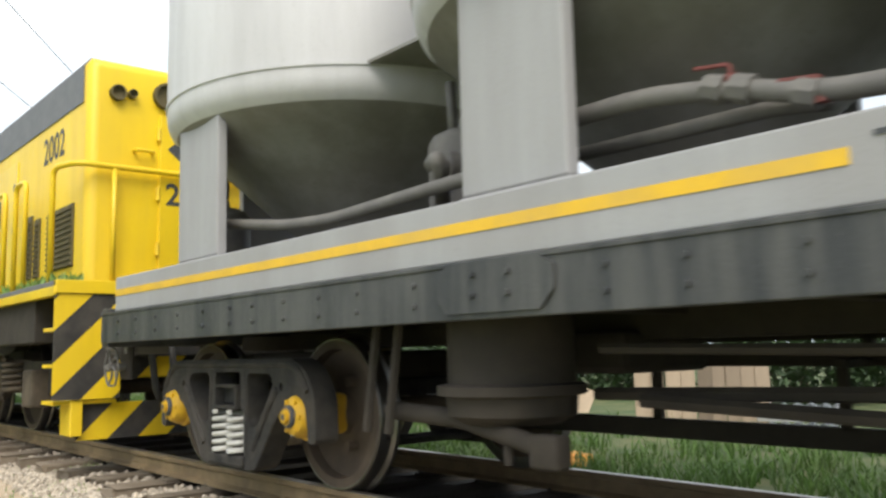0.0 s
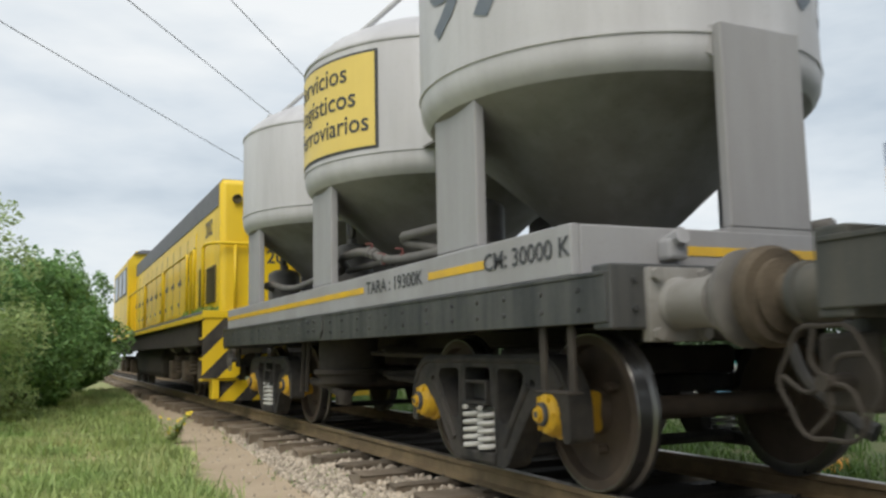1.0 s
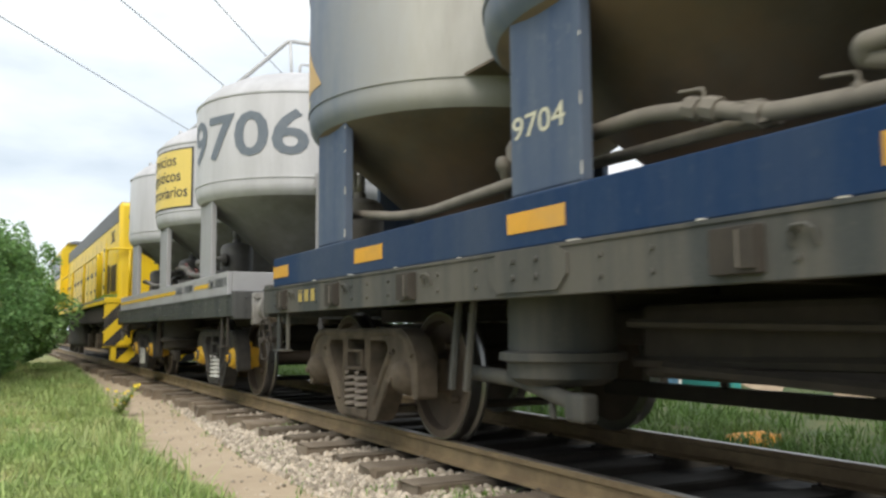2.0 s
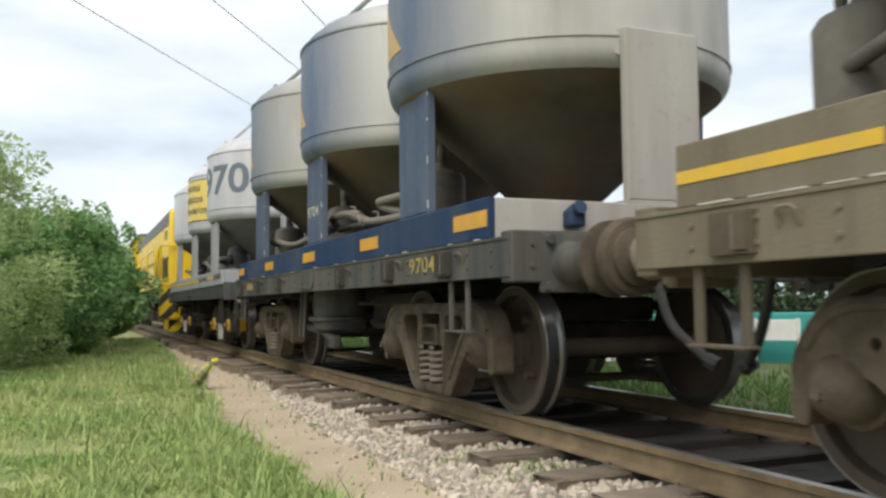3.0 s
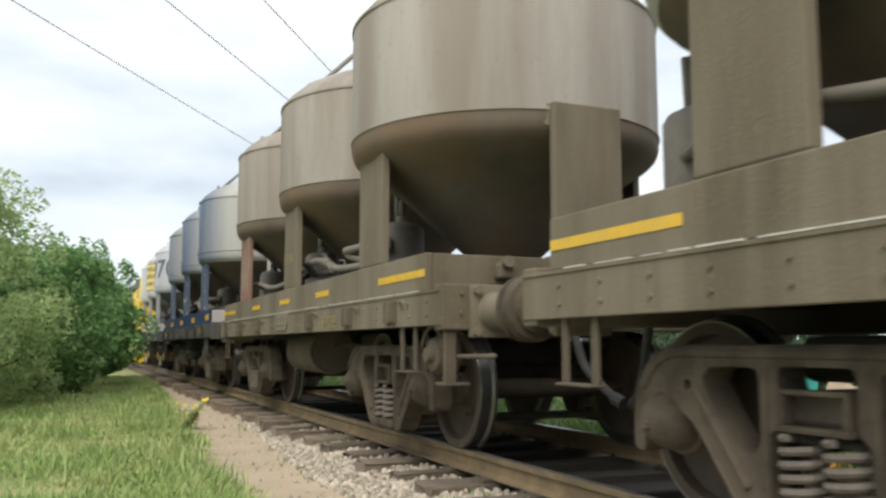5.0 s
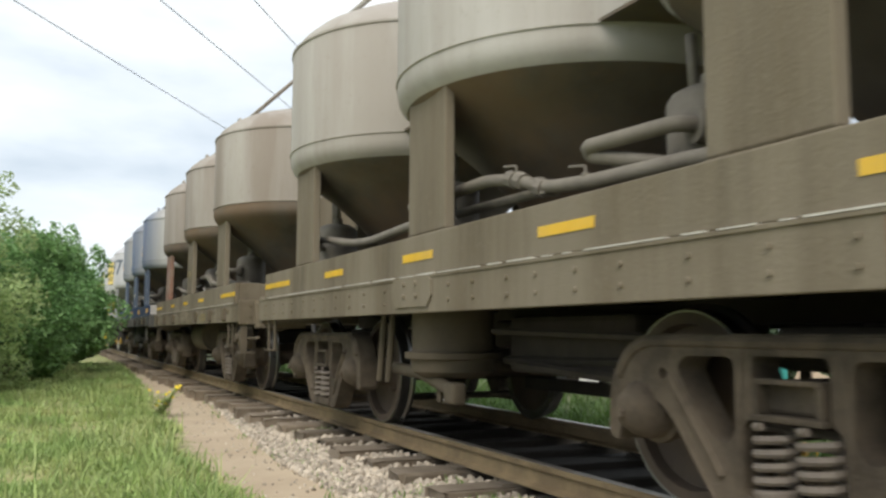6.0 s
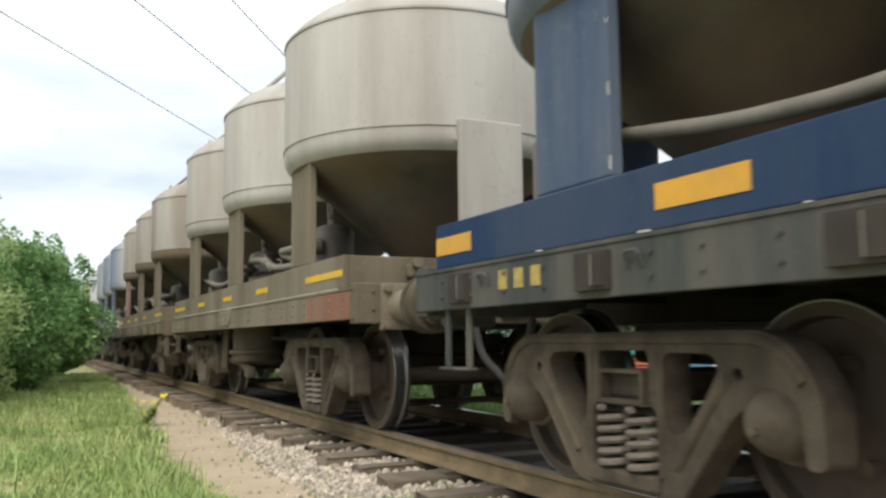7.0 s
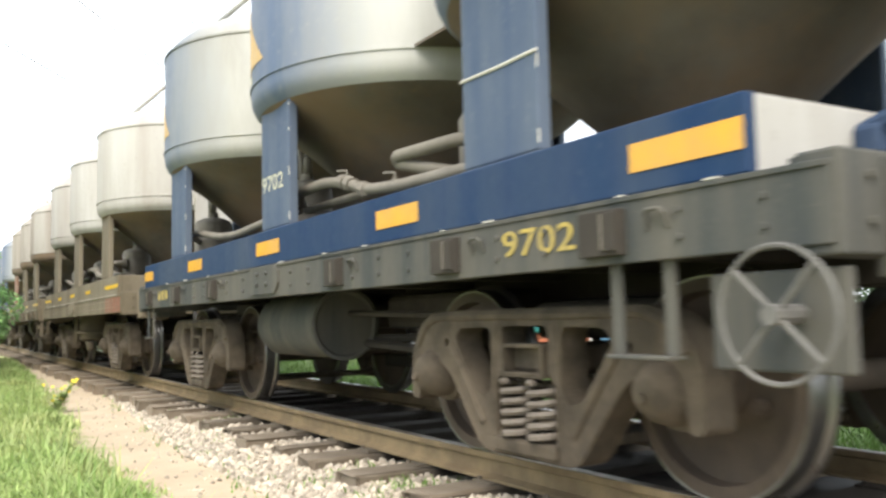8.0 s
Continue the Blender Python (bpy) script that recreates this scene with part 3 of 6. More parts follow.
def buffer_head_mesh():
    bm = bmesh.new()
    m = Matrix.Rotation(radians(90), 4, "X")
    lathe(bm, [(0.0, 0.28), (0.09, 0.28), (0.09, 0.36), (0.15, 0.375), (0.15, 0.395), (0.19, 0.40), (0.205, 0.425), (0.205, 0.45), (0.17, 0.468), (0.0, 0.476)], 32, m)
    return round_mesh("buffer_head", bm)


def tank(parent, y, shell, cone, seam, knob=True):
    bm = bmesh.new()
    clean = shell is not M["tan_tank"]
    lathe(bm, tank_profile() + (KNUCKLE if clean else []), 64, Matrix.Translation((0, y, 0)))
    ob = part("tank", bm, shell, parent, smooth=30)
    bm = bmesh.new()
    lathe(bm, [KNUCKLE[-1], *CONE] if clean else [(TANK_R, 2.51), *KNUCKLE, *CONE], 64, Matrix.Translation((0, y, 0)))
    part("cone", bm, cone, ob, "dusty discharge cone, its colour darkened for shade", smooth=30)
    bm = bmesh.new()
    for z in (2.52, 3.525):
        lathe(bm, [(TANK_R - 0.01, z - 0.018), (TANK_R + 0.011, z - 0.010), (TANK_R + 0.011, z + 0.010), (TANK_R - 0.01, z + 0.014)], 64, Matrix.Translation((0, y, 0)))
    part("weld_seam", bm, seam, ob, smooth=60)
    if knob:
        bm = bmesh.new()
        lathe(bm, [(0.0, 4.09), (0.22, 4.085), (0.25, 4.06), (0.24, 3.98), (0.0, 3.98)], 20, Matrix.Translation((0.15, y - 0.1, 0)))
        part("hatch", bm, seam, ob, smooth=40)
        bm = bmesh.new()
        tube(bm, [(-0.96, y + 0.34, 3.78), (-0.96, y + 0.34, 3.93), (-0.96, y + 0.44, 3.94), (-0.96, y + 0.44, 3.76)], 0.026, 6, 0.04)
        part("lifting_lug", bm, seam, ob)
    return ob


def leg(parent, m, mat, label=""):
    """A thick plate post with a gusset under the tank's knuckle, on a foot plate."""
    bm = bmesh.new()
    box(bm, -0.035, 0.035, -0.295, 0.295, Z_DECK + 0.02, 2.56, 0.012)
    ob = part("leg", bm, mat, parent, label)
    ob.matrix_basis = m
    bm = bmesh.new()
    box(bm, -0.033, 0.12, -0.31, 0.31, Z_DECK - 0.01, Z_DECK + 0.021, 0.004)
    part("foot_plate", bm, mat, ob)
    if mat is M["blue_leg"]:
        bm = bmesh.new()
        rng = random.Random(11)
        z = Z_DECK + 0.05
        while z < 2.4:
            h = rng.choice((0.01, 0.02, 0.03, 0.06))
            box(bm, -0.037, -0.030, -0.297, -0.2945 + rng.uniform(0, 0.004), z, z + h)
            z += h + rng.uniform(0.02, 0.3)
        tagged(part("scraped_edge", bm, M["chip"], ob, "bare metal along the post's edge"), kind="stuff")
    for s in (-1, 1):
        bm = bmesh.new()
        v = [bm.verts.new(p) for p in ((0.03, s * 0.297, 2.56), (0.16, s * 0.50, 2.54), (0.03, s * 0.297, 2.38), (0.05, s * 0.297, 2.56), (0.18, s * 0.50, 2.54), (0.05, s * 0.297, 2.38))]
        for q in ((0, 1, 2), (5, 4, 3), (0, 3, 4, 1), (1, 4, 5, 2), (2, 5, 3, 0)):
            bm.faces.new([v[i] for i in q])
        bmesh.ops.recalc_face_normals(bm, faces=bm.faces)
        part("gusset", bm, mat, ob)
    return ob


def frame_parts(parent, box_mat, sole_mat, chips):
    """Deck box above, solebars and headstocks below, cross bearers and centre sill under the floor."""
    for s in (-1, 1):
        bm = bmesh.new()
        x = s * HALF_W
        box(bm, min(x, x - s * 0.05), max(x, x - s * 0.05), -BOX, BOX_F, Z_BOX, Z_DECK, 0.008)
        box(bm, min(x - s * 0.052, x - s * 0.16), max(x - s * 0.052, x - s * 0.16), -BOX + 0.06, BOX_F - 0.06, Z_DECK - 0.035, Z_DECK - 0.004, 0.004)
        part("side_panel", bm, box_mat, parent, smooth=None)
        bm = bmesh.new()
        y = BOX_F if s > 0 else -BOX
        box(bm, -HALF_W + 0.052, HALF_W - 0.052, min(y, y - s * 0.05), max(y, y - s * 0.05), Z_BOX, Z_DECK - 0.002, 0.008)
        part("end_panel", bm, M["khaki_tank"] if box_mat is M["blue"] else box_mat, parent)
        # solebar: web with top and bottom flange
        bm = bmesh.new()
        xo, xi = s * (HALF_W + 0.012), s * (HALF_W - 0.03)
        box(bm, min(xo, xi), max(xo, xi), -FRAME, FRAME_F, Z_SOLE, Z_BOX - 0.004, 0.006)
        xf = s * (HALF_W + 0.02)
        box(bm, min(xf, xi), max(xf, xi), -FRAME + 0.01, FRAME_F - 0.01, Z_BOX - 0.022, Z_BOX - 0.003, 0.003)
        rng = random.Random(5 + s)
        for k in range(25):
            yy = -FRAME + 0.25 + k * 0.35 + rng.uniform(-0.06, 0.06)
            for dz in (0.07, 0.16):
                rod(bm, (s * (HALF_W + 0.01), yy, Z_SOLE + dz), (s * (HALF_W + 0.024), yy, Z_SOLE + dz), 0.012, 6)
        part("solebar", bm, sole_mat, parent)
        bm = bmesh.new()
        y = FRAME_F if s > 0 else -FRAME
        box(bm, -HALF_W + 0.0, HALF_W - 0.0, min(y + s * 0.02, y - s * 0.12), max(y + s * 0.02, y - s * 0.12), Z_SOLE - 0.03, Z_BOX + 0.03, 0.01)
        for xx in (-1.18, -1.10, -0.45, -0.30, 0.30, 0.45, 1.10, 1.18):
            for zz in (0.97, 1.10):
                rod(bm, (xx, y + s * 0.015, zz), (xx, y + s * 0.035, zz), 0.014, 6)
        part("headstock", bm, sole_mat, parent)
        if chips:
            bm = bmesh.new()
            rng = random.Random(17)
            y = -BOX + 0.1
            while y < BOX_F - 0.3:
                w = rng.choice((0.02, 0.03, 0.05, 0.07, 0.10, 0.22 if chips > 1 else 0.13)) * min(chips, 2.5)
                box(bm, min(s * HALF_W, s * (HALF_W + 0.022)), max(s * HALF_W, s * (HALF_W + 0.022)), y, min(y + w, BOX_F), Z_BOX - 0.003, Z_BOX + rng.uniform(0.002, 0.006))
                y += w + rng.uniform(0.05, 0.5) / (chips if chips > 1 else 0.5)
            tagged(part("scraped_edge", bm, M["chip"], parent, "bare metal where the paint edge is scraped"), kind="stuff")
    bm = bmesh.new()
    box(bm, -HALF_W + 0.055, HALF_W - 0.055, -BOX + 0.055, BOX_F - 0.055, Z_BOX + 0.02, Z_BOX + 0.04)
    part("deck_floor", bm, M["under"], parent)
    bm = bmesh.new()
    box(bm, -0.20, 0.20, -FRAME + 0.15, FRAME_F - 0.15, 0.82, Z_BOX - 0.01, 0.01)
    part("centre_sill", bm, M["under"], parent)
    for y in (-3.6, -2.81, -2.0, -1.0, 0.0, 1.0, 2.0, 2.81, 3.6):
        for s in (-1, 1):
            bm = bmesh.new()
            box(bm, min(s * 0.204, s * (HALF_W - 0.04)), max(s * 0.204, s * (HALF_W - 0.04)), y - 0.06, y + 0.06, 0.93, Z_BOX - 0.01, 0.005)
            part("cross_bearer", bm, M["under"], parent)
    # a lifting lug on the rear end panel, drain stub under the box
    for s in (-1, 1):
        bm = bmesh.new()
        y = BOX_F if s > 0 else -BOX
        box(bm, -0.80, -0.68, min(y, y + s * 0.10), max(y, y + s * 0.10), 1.22, 1.33, 0.02)
        rod(bm, (-0.74, y, 1.30), (-0.74, y + s * 0.13, 1.34), 0.045, 10)
        part("end_lug", bm, box_mat, parent)


def end_gear(parent, mat, head, hose=True):
    """Buffers, draw hook and brake hoses at both ends."""
    for s in (-1, 1):
        end = FRAME_F if s > 0 else -FRAME
        for x in (-0.95, 0.95):
            b = shared("buffer", cached("buffer", buffer_mesh, mat), parent,
                       pose(x, end + s * 0.02, 0.985, 0, 0, 0 if s < 0 else 180) @ Matrix.Diagonal((1, 1.22 if s > 0 else 1.05, 1, 1)))
            shared("buffer_head", cached("buffer_head", buffer_head_mesh, head), b, label="worn steel buffer head")
        bm = bmesh.new()
        y = end + s * 0.03
        box(bm, -0.14, 0.14, min(y, y + s * 0.05), max(y, y + s * 0.05), 0.93, 1.17, 0.01)
        tube(bm, [(0, y, 1.05), (0, y + s * 0.26, 1.05), (0, y + s * 0.34, 1.12), (0, y + s * 0.27, 1.17)], 0.03, 8, 0.06)
        part("draw_hook", bm, M["under"], parent)
        if hose:
            bm = bmesh.new()
            tube(bm, [(-0.42, y, 0.95), (-0.42, y + s * 0.10, 0.93), (-0.40, y + s * 0.20, 0.62), (-0.30, y + s * 0.42, 0.42)], 0.028, 8, 0.10)
            rod(bm, (-0.30, y + s * 0.40, 0.43), (-0.28, y + s * 0.47, 0.40), 0.045, 8)
            part("brake_hose", bm, M["rubber"], parent)


def hand_wheel(parent, x, y, z, tilt, r, mat, wavy=False, backing=None):
    bm = bmesh.new()
    n = 48
    ring = []
    for i in range(n + 1):
        a = 2 * math.pi * i / n
        k = r * (1 + (0.05 * math.cos(6 * a) if wavy else 0))
        ring.append((0, k * math.cos(a), k * math.sin(a)))
    tube(bm, ring, 0.0085, 6)
    ob = part("hand_wheel", bm, mat, parent, "brake hand wheel with a thin steel rim")
    ob.matrix_basis = pose(x, y, z, 0, 0, tilt)
    bm = bmesh.new()
    rod(bm, (-0.03, 0, 0), (0.14, 0, 0), 0.03, 10)
    part("hub", bm, mat, ob)
    for i in range(5 if wavy else 4):
        a = 2 * math.pi * i / (5 if wavy else 4) + 0.75
        bm = bmesh.new()
        if wavy:
            tube(bm, [(0, 0, 0), (0, 0.5 * r * math.cos(a), 0.5 * r * math.sin(a)), (0, 0.95 * r * math.cos(a + 0.6), 0.95 * r * math.sin(a + 0.6))], 0.009, 6, 0.1)
        else:
            tube(bm, [(0, 0, 0), (0, r * math.cos(a), r * math.sin(a))], 0.009, 6)
        part("spoke", bm, mat, ob)
    bm = bmesh.new()
    if backing is None:
        box(bm, 0.10, 0.14, -0.12, 0.12, -0.10, 0.16, 0.02)
    else:
        box(bm, 0.10, 0.14, -0.16, 0.32, -0.17, 0.13, 0.01)
    tube(bm, [(0.12, 0, 0.2), (0.12, 0, 0.45)], 0.02, 6)
    b = part("brake_gear_plate", bm, M["under"] if backing is None else backing, parent)
    b.matrix_basis = pose(x, y, z, 0, 0, tilt)


def brake_gear(parent, mat):
    """A round gear case under the frame's rear corner, with its strap, bracket and a rod to the next wagon."""
    bm = bmesh.new()
    m = Matrix.Translation((-1.12, -4.26, 0.70)) @ Matrix.Rotation(radians(-90), 4, "Y")
    lathe(bm, [(0.0, 0.17), (0.05, 0.17), (0.06, 0.13), (0.11, 0.12), (0.125, 0.09), (0.125, 0.0), (0.14, 0.0), (0.14, -0.03), (0.0, -0.03)], 24, m)
    part("gear_case", bm, mat, parent, "round cast brake gear case", smooth=40)
    bm = bmesh.new()
    tube(bm, [(-1.24, -4.26 + 0.19 * math.cos(a), 0.70 + 0.19 * math.sin(a)) for a in [math.pi * (0.05 + 0.09 * k) for k in range(11)]], 0.014, 6)
    part("strap", bm, mat, parent, smooth=50)
    bm = bmesh.new()
    box(bm, -1.28, -1.20, -4.57, -4.53, 0.52, 0.88, 0.006)
    box(bm, -1.28, -1.10, -4.57, -4.40, 0.505, 0.525, 0.004)
    part("bracket", bm, mat, parent)
    bm = bmesh.new()
    tube(bm, [(-1.16, -4.28, 0.70), (-1.18, -4.50, 0.69), (-1.16, -5.05, 0.70)], 0.016, 8)
    part("coupling_rod", bm, mat, parent, smooth=50)
    bm = bmesh.new()
    tube(bm, [(-1.20, -3.98, 0.90), (-1.22, -4.08, 0.84), (-1.18, -4.16, 0.62), (-1.10, -4.20, 0.52)], 0.02, 8, 0.05)
    part("brake_hose", bm, M["rubber"], parent, smooth=50)


def deck_pipes(parent, mat, valve_mat):
    """Air and discharge pipes along the near edge of the deck, with a pot before each tank."""
    runs = (((-0.75, 3.9, 1.66), (-1.03, 3.3, 1.67), (-1.05, 2.9, 1.66), (-1.05, 2.1, 1.55), (-1.05, 1.6, 1.52), (-1.05, 0.6, 1.555), (-0.98, 0.2, 1.58)),
            ((-0.85, 0.45, 1.63), (-1.05, 0.05, 1.685), (-1.05, -0.5, 1.69), (-1.05, -0.85, 1.635), (-1.05, -1.15, 1.545), (-1.05, -1.6, 1.51), (-1.04, -2.4, 1.49), (-0.85, -2.9, 1.46)),
            ((-0.90, 0.25, 1.585), (-0.94, -0.95, 1.565), (-0.98, -1.15, 1.53)))
    for pts, r in zip(runs, (0.034, 0.038, 0.03)):
        bm = bmesh.new()
        tube(bm, pts, r, 10, 0.14)
        part("air_pipe", bm, mat, parent, smooth=50)
    # union and cocks where the near pipe drops
    for dy in (-0.80, -0.90, -1.12):
        bm = bmesh.new()
        z = {-0.80: 1.646, -0.90: 1.621, -1.12: 1.552}[dy]
        rod(bm, (-1.05, dy + 0.035, z + 0.012), (-1.05, dy - 0.035, z - 0.012), 0.052, 8)
        part("pipe_union", bm, mat, parent, smooth=40)
    for dy in (-0.86, -1.16, -1.55):
        bm = bmesh.new()
        z = 1.51 + 0.12 * (dy > -1.0)
        tube(bm, [(-1.06, dy, z), (-1.06, dy, z + 0.085), (-1.07, dy + 0.13, z + 0.10)], 0.008, 6, 0.02)
        rod(bm, (-1.06, dy, z), (-1.06, dy, z + 0.05), 0.022, 8)
        part("valve_handle", bm, valve_mat, parent)
    for k, yc in enumerate(TANKS):
        if k:
            # hairpin bend from the pot's flange
            ys = (yc + 0.80, yc + 1.34) if k == 2 else (yc + 0.86, yc + 0.68)
            bm = bmesh.new()
            tube(bm, [(-0.80, ys[0] - 0.02, 1.70), (-0.95, ys[0] + 0.02 * (k == 2), 1.70), (-1.06, ys[1], 1.685), (-1.03, ys[1] + 0.015, 1.645), (-0.90, ys[0] - 0.03, 1.50)], 0.039, 10, 0.05)
            part("discharge_pipe", bm, mat, parent, smooth=50)
            bm = bmesh.new()
            rod(bm, (-0.80, ys[0] - 0.01, 1.70), (-0.86, ys[0], 1.70), 0.085, 16)
            part("pipe_flange", bm, mat, parent, smooth=40)
        bm = bmesh.new()
        lathe(bm, [(0.0, 2.00), (0.05, 2.00), (0.06, 1.93), (0.13, 1.93), (0.19, 1.90), (0.215, 1.86), (0.215, 1.46), (0.235, 1.45), (0.235, 1.415), (0.24, 1.415), (0.24, 1.22), (0.0, 1.22)], 28, Matrix.Translation((-0.62, yc + 0.94, 0)))
        pot = part("discharge_pot", bm, mat, parent, "round pot with a valve on its lid", smooth=40)
        bm = bmesh.new()
        tube(bm, [(-0.62, yc + 0.94, 1.98), (-0.62, yc + 0.94, 2.12), (-0.66, yc + 0.82, 2.13), (-0.67, yc + 0.80, 1.99)], 0.035, 8, 0.05)
        tube(bm, [(-0.62, yc + 1.06, 1.90), (-0.62, yc + 1.08, 2.24)], 0.028, 8)
        part("valve", bm, mat, pot, smooth=50)
        bm = bmesh.new()
        tube(bm, [(0.55, yc - 1.3, 1.47), (0.55, yc + 1.3, 1.47)], 0.05, 8)
        part("main_pipe", bm, mat, parent, smooth=50)


def tie_plate(parent, y, mat):
    """A flat plate welded between two neighbouring tanks at the height of their lower seam."""
    bm = bmesh.new()
    half = math.asin(0.70 / TANK_R)
    rim = []
    for side in (1, -1):
        for i in range(9):
            a = -half + 2 * half * i / 8
            rim.append((side * TANK_R * math.sin(a), y + side * (1.455 - TANK_R * math.cos(a) + 0.004)))
    top = [bm.verts.new((px, py, 2.535)) for px, py in rim]
    low = [bm.verts.new((px, py, 2.515)) for px, py in rim]
    bm.faces.new(top)
    bm.faces.new(low[::-1])
    n = len(rim)
    for i in range(n):
        bm.faces.new((top[i], low[i], low[(i + 1) % n], top[(i + 1) % n]))
    bmesh.ops.recalc_face_normals(bm, faces=bm.faces)
    part("tie_plate", bm, mat, parent)


def top_rail(parent, yc, mat):
    """A hand rail that climbs over the tank's dome from side to side, on two posts, with a low hoop."""
    bm = bmesh.new()
    tube(bm, [(-0.92, yc + 0.18, 3.86), (-0.28, yc - 0.20, 4.48), (0.28, yc - 0.20, 4.48), (0.92, yc + 0.18, 3.86)], 0.028, 8, 0.05)
    part("top_rail", bm, mat, parent, smooth=50)
    for x in (-0.26, 0.26):
        bm = bmesh.new()
        tube(bm, [(x, yc - 0.20, 4.47), (x, yc - 0.28, 3.97)], 0.02, 6)
        part("rail_post", bm, mat, parent, smooth=50)
    bm = bmesh.new()
    tube(bm, [(-0.20, yc - 0.42, 3.98), (-0.20, yc - 0.42, 4.12), (0.20, yc - 0.42, 4.12), (0.20, yc - 0.42, 3.98)], 0.018, 6, 0.05)
    part("hatch_handle", bm, mat, parent, smooth=50)


def under_gear(parent, kind, mat, steps=(4.32, -3.62)):
    """Brake reservoir or brake cylinder, levers and pull rods under the frame."""
    bm = bmesh.new()
    if kind == "drum":
        m = Matrix.Translation((-0.80, 0.41, 0.70)) @ Matrix.Rotation(radians(90), 4, "X")
        lathe(bm, [(0.0, -0.68), (0.18, -0.67), (0.235, -0.64), (0.25, -0.58), (0.25, 0.60), (0.265, 0.61), (0.265, 0.645), (0.24, 0.65), (0.22, 0.63), (0.0, 0.62)], 32, m)
        rod(bm, (-0.80, 0.0, 0.70), (-0.80, -0.14, 0.70), 0.05, 8)
        for y in (0.2, 0.85):
            box(bm, -0.84, -0.76, y - 0.03, y + 0.03, 0.92, 1.0)
        ob = part("air_reservoir", bm, mat, parent, "large dusty brake air drum", smooth=40)
    else:
        m = Matrix.Translation((-0.84, 0.45, 0))
        lathe(bm, [(0.0, 0.93), (0.29, 0.93), (0.29, 0.64), (0.34, 0.63), (0.34, 0.59), (0.30, 0.58), (0.29, 0.50), (0.22, 0.46), (0.0, 0.46)], 24, m)
        rod(bm, (-1.0, 0.32, 0.50), (-1.0, 0.32, 0.30), 0.02, 8)
        ob = part("brake_cylinder", bm, mat, parent, "upright brake cylinder", smooth=40)
    if kind != "drum":
        bm = bmesh.new()
        tube(bm, [(-1.0, 1.15, 0.50), (-1.0, 0.62, 0.48), (-1.0, 0.10, 0.38)], 0.045, 8, 0.05)
        box(bm, -1.05, -0.95, 0.0, 0.16, 0.30, 0.44, 0.02)
        part("brake_lever", bm, mat, parent, smooth=50)
    for y in (0.98, 1.16) if kind != "drum" else ():
        bm = bmesh.new()
        tube(bm, [(-1.10, y - 0.04, 0.93), (-1.10, y + 0.06, 0.40)], 0.024, 6)
        part("hanger", bm, mat, parent)
    for a, b, r in (((-0.55, -2.0, 0.62), (-0.55, 0.2, 0.58), 0.03), ((-0.75, -1.6, 0.75), (-0.75, 0.0, 0.78), 0.022), ((-0.62, -1.8, 0.50), (-0.62, -0.1, 0.56), 0.03)):
        bm = bmesh.new()
        tube(bm, [a, b], r, 6)
        part("pull_rod", bm, M["under"], parent)
    bm = bmesh.new()
    box(bm, -0.35, 0.35, 0.2, 0.75, 0.66, 0.86, 0.03)
    if kind == "drum":
        box(bm, -0.50, 0.45, -1.80, -0.30, 0.66, 0.90, 0.04)
    elif mat is not M["under"]:
        box(bm, -0.55, 0.45, -1.25, 0.16, 0.50, 0.88, 0.04)
    part("brake_rigging", bm, M["under"], parent)
    for name, x, y0, y1, z0, z1 in (("brake_beam", 0.65, -1.95, 1.95, 0.26, 0.37), ("brake_pipe_guard", 0.95, -2.0, 2.0, 0.66, 0.735), ("longitudinal_sill", 1.0, -2.2, 2.2, 0.80, 0.93)):
        bm = bmesh.new()
        box(bm, x - 0.04, x + 0.04, y0, y1, z0, z1, 0.012)
        part(name, bm, M["under"], parent)
    for y in (-1.3, -0.35, 0.75):
        bm = bmesh.new()
        box(bm, 0.93, 1.0, y - 0.03, y + 0.03, 0.735, 0.80, 0.004)
        box(bm, 0.63, 0.67, y - 0.03, y + 0.03, 0.37, 0.66, 0.004)
        box(bm, 0.63, 0.93, y - 0.03, y + 0.03, 0.66, 0.70, 0.004)
        part("hanger", bm, M["under"], parent)
    # step irons at the corners
    for y in steps:
        bm = bmesh.new()
        for dy in (-0.13, 0.13):
            box(bm, -HALF_W + 0.02, -HALF_W + 0.04, y + dy - 0.026, y + dy + 0.026, 0.585, 0.96, 0.004)
        box(bm, -HALF_W - 0.02, -HALF_W + 0.07, y - 0.155, y + 0.155, 0.573, 0.587, 0.004)
        part("step", bm, mat, parent, "hanging step iron")


